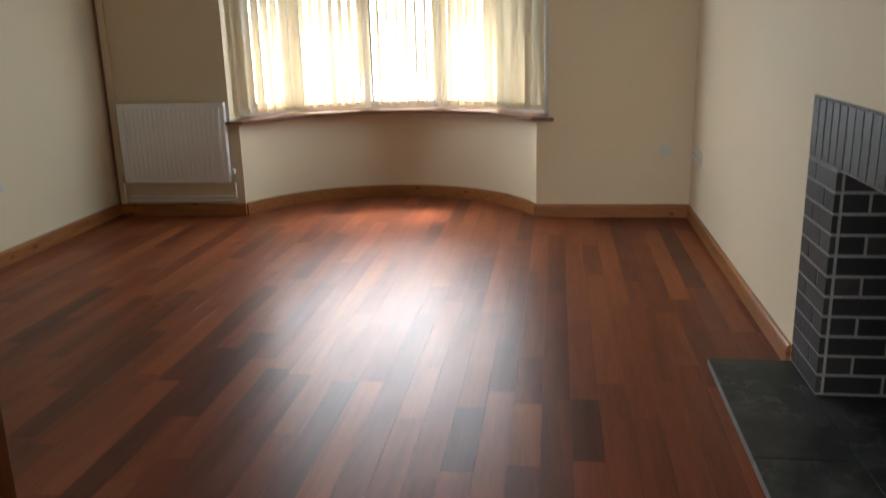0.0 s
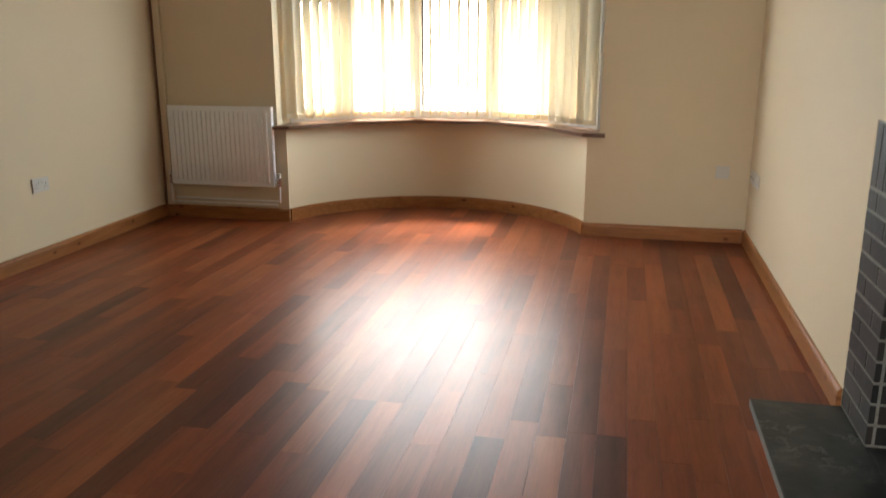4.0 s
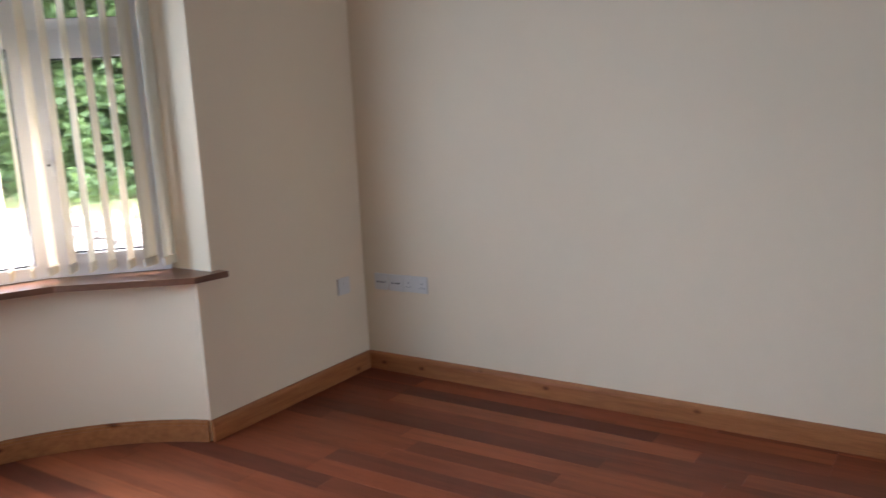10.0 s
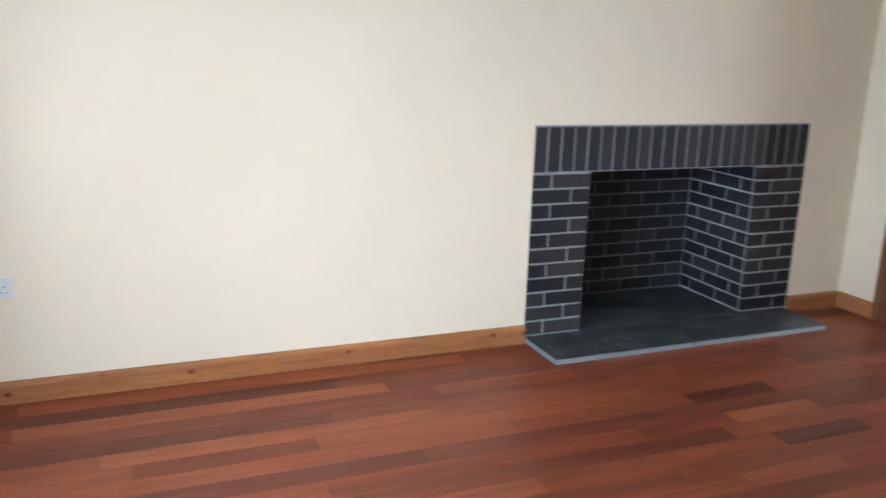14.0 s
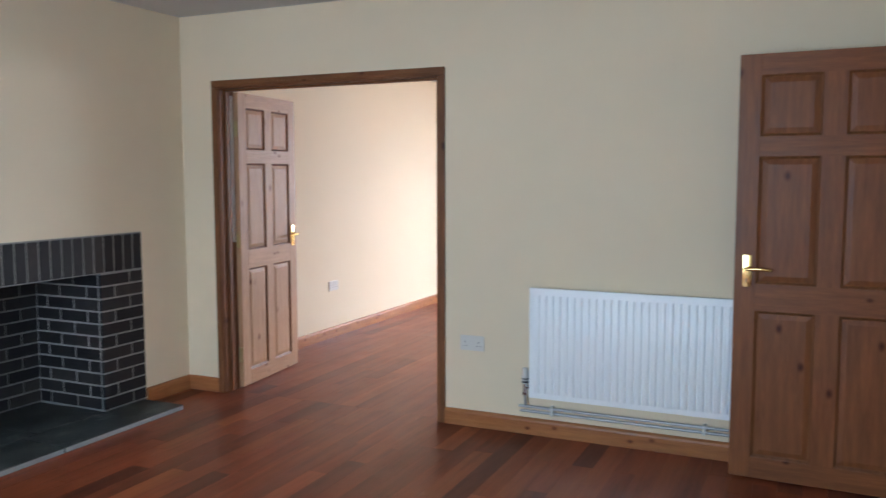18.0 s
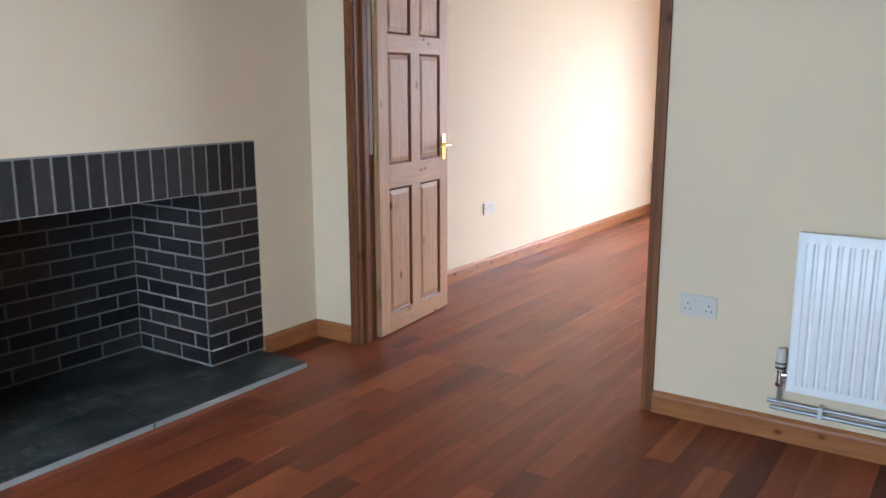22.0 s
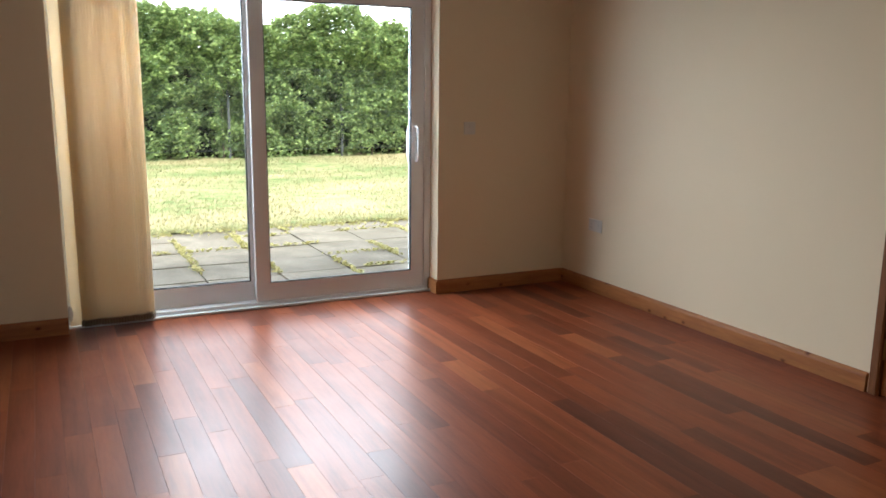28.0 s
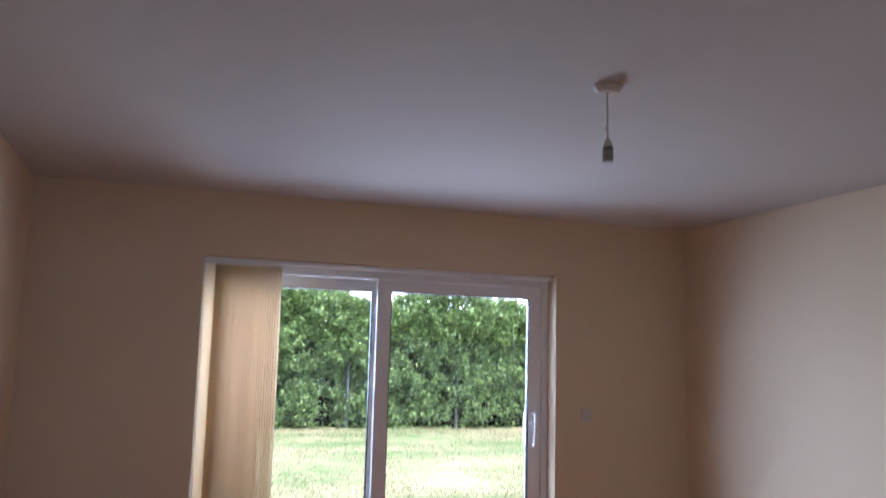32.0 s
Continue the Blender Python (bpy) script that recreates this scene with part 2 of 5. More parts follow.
col = g.mix("MULTIPLY", 0.45, col, g.ramp(fine.outputs[0], [(0.38, (0.72, 0.68, 0.66)), (0.58, (1, 1, 1))]).outputs[0])
g.colour(col)
wide = g.noise(g.coords((1, 1, 1)).outputs[0], 5.0, 5, 0.6)
g.rough(wide.outputs[0], 0.29, 0.43)
wear = g.node("ShaderNodeMapRange")
wear.inputs["From Min"].default_value, wear.inputs["From Max"].default_value = 0.3, 0.7
wear.inputs["To Min"].default_value, wear.inputs["To Max"].default_value = 0.09, 0.20
g.link(wide.outputs[0], wear.inputs["Value"])
g.link(wear.outputs[0], g.b.inputs["Coat Roughness"])
g.b.inputs["Coat Weight"].default_value = 0.04
swell = g.noise(g.coords((9, 2.2, 9)).outputs[0], 1.0, 3, 0.5)
g.bump(g.mix("MIX", 0.25, swell.outputs[0], fine.outputs[0]), 0.10, 0.004)
g.link(g.b.inputs["Normal"].links[0].from_socket, g.b.inputs["Coat Normal"])

BRICK = mat("blue_black_brick", (0.035, 0.034, 0.038), 0.5, spec=0.28)
g = Graph(BRICK)
info = g.node("ShaderNodeObjectInfo")
c = g.coords()
n1, n2 = g.noise(c.outputs[0], 22, 6), g.noise(c.outputs[0], 160, 4)
base = g.ramp(info.outputs["Random"], [(0, (0.013, 0.012, 0.013)), (0.5, (0.023, 0.021, 0.021)), (1, (0.038, 0.032, 0.029))])
g.colour(g.mix("MULTIPLY", 0.6, base.outputs[0], g.ramp(n1.outputs[0], [(0.3, (0.55, 0.55, 0.6)), (0.65, (1.15, 1.1, 1.05))]).outputs[0]))
g.rough(n1.outputs[0], 0.40, 0.65)
g.bump(g.mix("MIX", 0.5, n1.outputs[0], n2.outputs[0]), 0.35, 0.003)

MORTAR = mat("grey_mortar", (0.20, 0.19, 0.18), 0.9, spec=0.1)
g = Graph(MORTAR)
n = g.noise(g.coords().outputs[0], 120, 5)
g.colour(g.ramp(n.outputs[0], [(0.3, (0.18, 0.172, 0.16)), (0.7, (0.29, 0.28, 0.262))]).outputs[0])
g.bump(n.outputs[0], 0.5, 0.003)

SLATE = mat("grey_green_slate", (0.06, 0.068, 0.066), 0.45, spec=0.3)
g = Graph(SLATE)
c = g.coords()
n1, n2 = g.noise(c.outputs[0], 6, 8, 0.6), g.noise(c.outputs[0], 45, 6)
body = g.ramp(n1.outputs[0], [(0.25, (0.010, 0.012, 0.011)), (0.45, (0.022, 0.026, 0.024)), (0.6, (0.044, 0.047, 0.044)), (0.75, (0.10, 0.10, 0.093))])
vein = g.noise(c.outputs[0], 3.2, 7, 0.62)
veins = g.ramp(vein.outputs[0], [(0.488, (0, 0, 0)), (0.5, (1, 1, 1)), (0.512, (0, 0, 0))])
patch = g.ramp(g.noise(c.outputs[0], 2.1, 3).outputs[0], [(0.45, (0, 0, 0)), (0.6, (0.7, 0.7, 0.7))])
g.colour(g.mix("MIX", g.mix("MULTIPLY", 1.0, veins.outputs[0], patch.outputs[0]), body.outputs[0], (0.19, 0.19, 0.18)))
g.rough(n1.outputs[0], 0.35, 0.6)
g.bump(g.mix("MIX", 0.4, n1.outputs[0], n2.outputs[0]), 0.35, 0.006)
SLATE_EDGE = mat("sawn_slate_edge", (0.22, 0.22, 0.21), 0.7)

# ---- mesh helpers ----
def bx(bm, x0, x1, y0, y1, z0, z1, bevel=0.0, m=None):
    """Adds a box, optionally with rounded edges and a transform."""
    vs = [bm.verts.new(Vector(p) if m is None else m @ Vector(p)) for p in ((x0, y0, z0), (x1, y0, z0), (x1, y1, z0), (x0, y1, z0), (x0, y0, z1), (x1, y0, z1), (x1, y1, z1), (x0, y1, z1))]
    fs = [bm.faces.new([vs[i] for i in q]) for q in ((3, 2, 1, 0), (4, 5, 6, 7), (0, 1, 5, 4), (1, 2, 6, 5), (2, 3, 7, 6), (3, 0, 4, 7))]
    if bevel:
        es = {e for f in fs for e in f.edges}
        bmesh.ops.bevel(bm, geom=list(es), offset=bevel, segments=2, profile=0.6, affect="EDGES")
    return bm


def box(*a, **k):
    return bx(bmesh.new(), *a, **k)


def cyl(bm, p, q, r, r2=None, n=16, caps=True):
    """Adds a cylinder or cone from p to q."""
    p, q = Vector(p), Vector(q)
    d = q - p
    m = Matrix.Translation((p + q) / 2) @ d.to_track_quat("Z", "Y").to_matrix().to_4x4()
    bmesh.ops.create_cone(bm, cap_ends=caps, segments=n, radius1=r, radius2=r if r2 is None else r2, depth=d.length, matrix=m)
    return bm


def prism(bm, pts, z0, z1):
    """Adds an upright prism over a plan outline (counter-clockwise)."""
    lo = [bm.verts.new((x, y, z0)) for x, y in pts]
    hi = [bm.verts.new((x, y, z1)) for x, y in pts]
    bm.faces.new(lo[::-1])
    bm.faces.new(hi)
    for i in range(len(pts)):
        j = (i + 1) % len(pts)
        bm.faces.new((lo[i], lo[j], hi[j], hi[i]))
    return bm


def band(bm, inner, outer, z0, z1):
    """Adds a solid strip between two open plan lines."""
    ring = [[bm.verts.new((*p, z)) for p, z in ((i, z0), (i, z1), (o, z1), (o, z0))] for i, o in zip(inner, outer)]
    for a, c in zip(ring, ring[1:]):
        for k in range(4):
            bm.faces.new((a[k], a[(k + 1) % 4], c[(k + 1) % 4], c[k]))
    bm.faces.new(ring[0])
    bm.faces.new(ring[-1][::-1])
    return bm


def mesh_of(bm, name, material, smooth=False):
    bmesh.ops.recalc_face_normals(bm, faces=bm.faces)
    me = bpy.data.meshes.new(name)
    bm.to_mesh(me)
    bm.free()
    me.materials.append(material)
    if smooth:
        for p in me.polygons:
            p.use_smooth = True
        me.set_sharp_from_angle(angle=radians(35))
    return me


def thing(name, label, category, at=None, group="", bm=None, material=None, kind="", smooth=False):
    ob = new(name, mesh_of(bm, name, material, smooth) if bm is not None else None)
    if at is not None:
        ob.matrix_world = at
    return tagged(ob, label, category, group, kind)


def part(name, bm, material, parent, label="", smooth=False):
    ob = new(name, mesh_of(bm, name, material, smooth))
    ob.parent = parent
    if label:
        tagged(ob, label)
    return ob


def structure(name, bm, material, label="", smooth=False):
    return thing(name, label, name.split("_")[0], bm=bm, material=material, kind="structure", smooth=smooth)


# ---- plan ----
H = 2.47
AW, AE, AS, AN = -4.35, 0.0, 0.0, 4.775          # front room
BW, BE, BS, BN = -4.28, 0.055, -5.82, -0.13      # back room
BLX, BLY = -2.17, -1.66                          # corner of the block in the back room
DX0, DX1, DH = -1.86, -0.312, 1.995             # clear opening between the rooms
HY0, HY1 = 0.235, 1.045                          # hall door opening
CY0, CY1 = -3.20, -2.43                          # closed door of the back room
PX0, PX1, PH = -3.242, -0.91, 2.075              # garden door opening
WX0, WX1, WH = -3.375, -1.005, 2.085               # bow window opening
SK = 0.095

# ---- setting: walls, floors, ceilings ----
T = 0.30
b = box(AW - T, WX0, AN, AN + 0.26, 0, H)
bx(b, WX1, AE + T, AN, AN + 0.26, 0, H)
bx(b, WX0, WX1, AN, AN + 0.26, WH, H)
bx(b, WX0, -3.3075, AN, AN + 0.26, 0, 0.70)
bx(b, -1.0865, WX1, AN, AN + 0.26, 0, 0.70)
structure("wall_north", b, WALL, "cream painted plaster wall round the bow window")
b = box(AE, AE + 0.10, 2.108, AN, 0, H)
bx(b, AE, AE + 0.10, AS, 0.396, 0, H)
bx(b, AE, AE + 0.10, 0.396, 2.108, 1.092, H)
structure("wall_east_front", b, WALL, "cream painted wall with a brick fireplace let in")
b = box(AE + 0.10, AE + 0.9, AS - 0.13, AN + 0.26, 1.3, H)
bx(b, AE + 0.72, AE + 0.9, AS - 0.13, AN + 0.26, 0, 1.3)
bx(b, AE + 0.10, AE + 0.72, AS - 0.13, 0.3, 0, 1.3)
bx(b, AE + 0.10, AE + 0.72, 2.2, AN + 0.26, 0, 1.3)
structure("chimney_core", b, MORTAR, "plain masonry behind the fireplace wall")
b = box(AW - 0.12, AW, AS, HY0, 0, H)
bx(b, AW - 0.12, AW, HY1, AN, 0, H)
bx(b, AW - 0.12, AW, HY0, HY1, DH, H)
structure("wall_west_front", b, WALL, "cream painted wall with the hall doorway")
b = box(AW - 0.12, DX0 - 0.03, BN, AS, 0, H)
bx(b, DX1 + 0.03, AE + 0.10, BN, AS, 0, H)
bx(b, DX0 - 0.03, DX1 + 0.03, BN, AS, DH + 0.03, H)
structure("wall_between", b, WALL, "cream painted wall with a wide double doorway")
structure("wall_east_back", box(BE, BE + 0.3, BS - 0.3, BN, 0, H), WALL, "cream painted plaster wall")
b = box(BW - 0.3, PX0, BS - 0.3, BS, 0, H)
bx(b, PX1, BE, BS - 0.3, BS, 0, H)
bx(b, PX0, PX1, BS - 0.3, BS, PH, H)
structure("wall_south", b, WALL, "cream painted wall round the sliding garden door")
b = box(BW - 0.12, BW, BS, CY0 - 0.02, 0, H)
bx(b, BW - 0.12, BW, CY1 + 0.02, BLY, 0, H)
bx(b, BW - 0.12, BW, CY0 - 0.02, CY1 + 0.02, DH + 0.02, H)
structure("wall_west_back", b, WALL, "cream painted wall with a closed pine door")
structure("wall_block", box(BW - 0.12, BLX, BLY, BN, 0, H), WALL, "cream painted projecting wall beside the double doorway")
b = box(AW - 1.5, AW - 1.4, -0.8, 3.0, 0, H)
bx(b, AW - 1.4, AW - 0.12, -0.8, -0.7, 0, H)
# unseen gap added in this wall so daylight reaches the hall door frame
bx(b, AW - 1.4, AW - 0.95, 2.9, 3.0, 0, H)
bx(b, AW - 0.25, AW - 0.12, 2.9, 3.0, 0, H)
bx(b, AW - 0.95, AW - 0.25, 2.9, 3.0, 2.05, H)
structure("wall_hall", b, WALL, "plain cream hall walls with an unseen opening added for daylight")
structure("floor_hall", box(AW - 1.4, AW - 0.12, -0.7, 2.9, -0.1, 0), FLOORM, "dark reddish wooden hall floor")
b = box(BW - 1.2, BW - 1.1, -3.6, BLY, 0, H)
bx(b, BW - 1.1, BW - 0.12, -3.6, -3.5, 0, H)
structure("wall_closet", b, WALL, "plain walls behind the closed door")
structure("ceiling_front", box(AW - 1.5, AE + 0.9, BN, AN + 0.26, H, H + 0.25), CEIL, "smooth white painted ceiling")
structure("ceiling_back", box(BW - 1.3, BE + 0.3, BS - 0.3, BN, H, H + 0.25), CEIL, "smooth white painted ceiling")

# bow: curved wall below, polygon window above
BC, BR = (-2.197, 4.343), 1.197
def arc(r, n=28, a0=-68.2, a1=68.2):
    out = []
    for i in range(n + 1):
        a = radians(a0 + (a1 - a0) * i / n)
        out.append((BC[0] + r * math.sin(a), BC[1] + r * math.cos(a)))
    return out


BOW = [(-3.36, 5.00), (-3.02, 5.36), (-2.50, 5.58), (-1.89, 5.58), (-1.37, 5.36), (-1.03, 5.00)]
def offset(line, d):
    """The open plan line moved outwards by d."""
    out = []
    for i, p in enumerate(line):
        a = Vector(line[max(i - 1, 0)])
        c = Vector(line[min(i + 1, len(line) - 1)])
        n = Vector((-(c - a).y, (c - a).x)).normalized()
        k = 1.0
        if 0 < i < len(line) - 1:
            e = (Vector(line[i + 1]) - Vector(p)).normalized()
            k = 1 / max(0.3, Vector((-e.y, e.x)).dot(n))
        out.append((p[0] + n.x * d * k, p[1] + n.y * d * k))
    return out


inner = arc(BR)
b = bmesh.new()
band(b, inner, [(BC[0] + (x - BC[0]) * 1.28, BC[1] + (y - BC[1]) * 1.28) for x, y in inner], 0, 0.70)
structure("wall_bow", b, WALL, "curved cream wall below the bow window", smooth=True)
b = bmesh.new()
pts = [(WX0 - 0.02, AN + 0.26)] + offset(BOW, 0.3) + [(WX1 + 0.02, AN + 0.26)]
prism(b, pts[::-1], WH, WH + 0.2)
bx(b, WX0, WX1, AN + 0.02, AN + 0.26, WH - 0.004, WH)
structure("ceiling_bow", b, CEIL, "white soffit over the bow window")
b = box(WX0 - 0.3, WX0, AN + 0.26, 5.05, 0.70, WH)
bx(b, WX1, WX1 + 0.3, AN + 0.26, 5.05, 0.70, WH)
structure("wall_bow_reveal", b, TRIM, "white painted reveals at both ends of the bow")

# plain roof over the house, unseen, added to shade the patio
b = bmesh.new()
sec = [(AN + 1.1, H + 0.26), (AN + 1.1, H + 0.36), (-0.5, 4.9), (BS - 0.65, H + 0.36), (BS - 0.65, H + 0.26)]
ends = [[b.verts.new((x, y, z)) for y, z in sec] for x in (-7.5, 3.0)]
for i in range(5):
    j = (i + 1) % 5
    b.faces.new((ends[0][i], ends[0][j], ends[1][j], ends[1][i]))
b.faces.new(ends[0])
b.faces.new(ends[1][::-1])
structure("roof", b, MORTAR, "plain pitched cover over the house, unseen, added to shade the patio")

# ---- skirting boards ----
def skirt(name, p, q, n, trim=0.018, h=SK):
    """A skirting board on a wall from p to q, standing out along n."""
    p, q, n = Vector((*p, 0)), Vector((*q, 0)), Vector((*n, 0))
    d = (q - p).normalized()
    L = (q - p).length
    prof = [(0, 0.001), (trim, 0.001), (trim, h - 0.022), (trim - 0.003, h - 0.010), (trim - 0.010, h - 0.002), (0, h)]
    b = bmesh.new()
    rings = []
    for s in (0, L):
        rings.append([b.verts.new((s, u, w)) for u, w in prof])
    for i in range(len(prof)):
        j = (i + 1) % len(prof)
        b.faces.new((rings[0][i], rings[0][j], rings[1][j], rings[1][i]))
    b.faces.new(rings[0][::-1])
    b.faces.new(rings[1])
    ob = structure(name, b, PINE_X, "varnished honey pine skirting board with knots")
    ob["category"] = "skirting board"
    m = Matrix((d, n, Vector((0, 0, 1)))).transposed().to_4x4()
    ob.matrix_world = Matrix.Translation(p) @ m
    return ob


skirt("baseboard_north_1", (AW, AN), (-3.305, AN), (0, -1))
skirt("baseboard_north_2", (-1.09, AN), (AE - 0.018, AN), (0, -1))
skirt("baseboard_east_1", (AE, 2.109), (AE, AN), (-1, 0))
skirt("baseboard_east_2", (AE, AS), (AE, 0.395), (-1, 0))
skirt("baseboard_west", (AW, HY1 + 0.052), (AW, AN - 0.018), (1, 0))
skirt("baseboard_between_1", (AW, AS), (DX0 - 0.052, AS), (0, 1))
skirt("baseboard_between_2", (DX1 + 0.052, AS), (AE - 0.018, AS), (0, 1))
skirt("baseboard_east_back", (BE, BS), (BE, BN), (-1, 0))
skirt("baseboard_south_1", (BW + 0.018, BS), (PX0 - 0.002, BS), (0, 1))
skirt("baseboard_south_2", (PX1 + 0.002, BS), (BE - 0.018, BS), (0, 1))
skirt("baseboard_reveal", (PX0, BS - 0.118), (PX0, BS + 0.018), (1, 0))
skirt("baseboard_west_back_1", (BW, BS), (BW, CY0 - 0.068), (1, 0))
skirt("baseboard_west_back_2", (BW, CY1 + 0.068), (BW, BLY), (1, 0))
skirt("baseboard_block_1", (BLX, BLY - 0.018), (BLX, BN), (1, 0))
skirt("baseboard_block_2", (BW + 0.018, BLY), (BLX, BLY), (0, -1))
b = bmesh.new()
ia, ib = arc(BR - 0.018), arc(BR)
for (z0, z1, k) in ((0.001, SK - 0.02, 0.0), (SK - 0.02, SK - 0.006, 0.003), (SK - 0.006, SK, 0.009)):
    band(b, arc(BR - 0.018 + k), ib, z0, z1)
ob = structure("baseboard_bow", b, PINE_X, "curved honey pine skirting under the bow window", smooth=True)
ob["category"] = "skirting board"

# ---- doorway linings ----
def lining(name, x0, x1, y0, y1, h, wide=0.048, proud=0.018, sides=(True, True)):
    """Lining and casings of a doorway across a wall that runs along x."""
    t = 0.03
    dw = thing(name, "dark varnished pine door lining and casing", "door frame", kind="structure")
    part("lining", box(x0 - t, x0, y0, y1, 0, h), FRAME, dw)
    part("lining", box(x1, x1 + t, y0, y1, 0, h), FRAME, dw)
    part("lining", box(x0 - t, x1 + t, y0, y1, h, h + t), FRAME_X, dw)
    ym = y0 + 0.045
    for a, c in ((x0, x0 + 0.012), (x1 - 0.012, x1)):
        part("stop", box(a, c, ym, ym + 0.035, 0, h - 0.012, bevel=0.002), FRAME, dw)
    part("stop", box(x0, x1, ym, ym + 0.035, h - 0.012, h, bevel=0.002), FRAME_X, dw)
    for on, ya, yb in ((sides[0], y1, y1 + proud), (sides[1], y0 - proud, y0)):
        if not on:
            continue
        for xa in (x0 - wide - 0.004, x1 + 0.004):
            cb = box(xa, xa + wide, ya, yb, 0.001, h + 0.004, bevel=0.005)
            part("casing", cb, FRAME, dw)
            xm = xa + (wide * 0.72 if xa < (x0 + x1) / 2 else wide * 0.28)
            part("moulding", box(xm - 0.007, xm + 0.007, min(ya, yb) - 0.003, max(ya, yb) + 0.003, 0.001, h + 0.002, bevel=0.003), FRAME, dw)
        part("casing", box(x0 - wide - 0.004, x1 + wide + 0.004, ya, yb, h + 0.004, h + 0.004 + wide, bevel=0.005), FRAME_X, dw)
        part("moulding", box(x0 - 0.02, x1 + 0.02, min(ya, yb) - 0.003, max(ya, yb) + 0.003, h + 0.012, h + 0.026, bevel=0.003), FRAME_X, dw)
    return dw


lining("door_frame_between", DX0, DX1, BN, AS, DH)


f = lining("door_frame_hall", 0, HY1 - HY0, 0, 0.12, DH)
f.matrix_world = pose(AW - 0.12, HY1, 0, 0, 0, -90)
f = lining("door_frame_closet", 0, CY1 - CY0, 0, 0.12, DH)
f.matrix_world = pose(BW - 0.12, CY1, 0, 0, 0, -90)

# ---- six-panel doors ----
def raised_panel(x0, x1, z0, z1, t):
    """A fielded panel: thin border, sloped to a raised middle, on both faces."""
    b = bmesh.new()
    y = t / 2
    for s in (-1, 1):
        loops = []
        for inset, d in ((0, 0.006), (0.012, 0.006), (0.038, 0.0125)):
            loops.append([b.verts.new((x, y + s * d, z)) for x, z in ((x0 + inset, z0 + inset), (x1 - inset, z0 + inset), (x1 - inset, z1 - inset), (x0 + inset, z1 - inset))])
        for a, c in zip(loops, loops[1:]):
            for i in range(4):
                j = (i + 1) % 4
                b.faces.new((a[i], a[j], c[j], c[i]))
        b.faces.new(loops[-1])
    return b


def sticking(x0, x1, z0, z1, t):
    """The moulded edge round a panel."""
    b = bmesh.new()
    for s in (0, 1):
        ya = t if s else 0.0
        k = -1 if s else 1
        loops = []
        for inset, d in ((-0.001, 0.0), (0.004, 0.002), (0.010, 0.009), (0.014, 0.011)):
            loops.append([b.verts.new((x, ya + k * d, z)) for x, z in ((x0 + inset, z0 + inset), (x1 - inset, z0 + inset), (x1 - inset, z1 - inset), (x0 + inset, z1 - inset))])
        for a, c in zip(loops, loops[1:]):
            for i in range(4):
                j = (i + 1) % 4
                b.faces.new((a[i], a[j], c[j], c[i]))
    return b


def six_panel_door(name, label, w=0.762, h=1.978, t=0.036, group="", woods=None):
    d = thing(name, label, "door", group=group)
    up, across, edge = woods or (PINE, PINE_X, FRAME)
    st, mu = 0.095, 0.095
    rails = ((0.0, 0.10), (0.80, 0.925), (1.515, 1.605), (1.885, h))
    for x in (0, w - st):
        part("stile", box(x, x + st, 0, t, 0, h, bevel=0.002), up, d)
    for z0, z1 in rails:
        part("rail", box(st, w - st, 0, t, z0, z1), across, d)
    xm = w / 2
    for (_, za), (zb, _) in zip(rails, rails[1:]):
        part("muntin", box(xm - mu / 2, xm + mu / 2, 0, t, za, zb), up, d)
        for xa, xb in ((st, xm - mu / 2), (xm + mu / 2, w - st)):
            part("panel", raised_panel(xa, xb, za, zb, t), up, d)
            part("bead", sticking(xa, xb, za, zb, t), edge, d, "darker moulded bead round the panel")
    return d


def lever_handle(door, x, z, t, side, reach):
    """Brass lever on its plate. side: -1 on the face y=0, +1 on the face y=t."""
    y = 0.0 if side < 0 else t
    lo, hi = sorted((y, y + side * 0.006))
    pl = part("handle", box(x - 0.02, x + 0.02, lo, hi, z - 0.075, z + 0.075, bevel=0.002), BRASS, door, "polished brass lever handle on a plate", True)
    b = cyl(bmesh.new(), (x, y + side * 0.006, z + 0.012), (x, y + side * 0.05, z + 0.012), 0.009)
    part("spindle", b, BRASS, pl, smooth=True)
    b = cyl(bmesh.new(), (x, y + side * 0.046, z + 0.012), (x + reach * 0.6, y + side * 0.05, z + 0.014), 0.008)
    cyl(b, (x + reach * 0.55, y + side * 0.05, z + 0.014), (x + reach, y + side * 0.043, z + 0.008), 0.0075, 0.0055)
    bmesh.ops.create_uvsphere(b, u_segments=12, v_segments=8, radius=0.009, matrix=Matrix.Translation((x, y + side * 0.048, z + 0.012)))
    part("lever", b, BRASS, pl, smooth=True)
    part("keyhole", box(x - 0.003, x + 0.003, min(y + side * 0.0055, y + side * 0.0068), max(y + side * 0.0055, y + side * 0.0068), z - 0.05, z - 0.035), DARKPL, pl)


def hinges(door, t, y, metal=None):
    for z in (0.22, 1.0, 1.74):
        b = cyl(bmesh.new(), (-0.006, y, z - 0.05), (-0.006, y, z + 0.05), 0.006, n=12)
        bx(b, -0.004, 0.001, 0.003, t - 0.003, z - 0.05, z + 0.05)
        part("hinge", b, metal or OLDBRASS, door, "dull brass hinge", True)


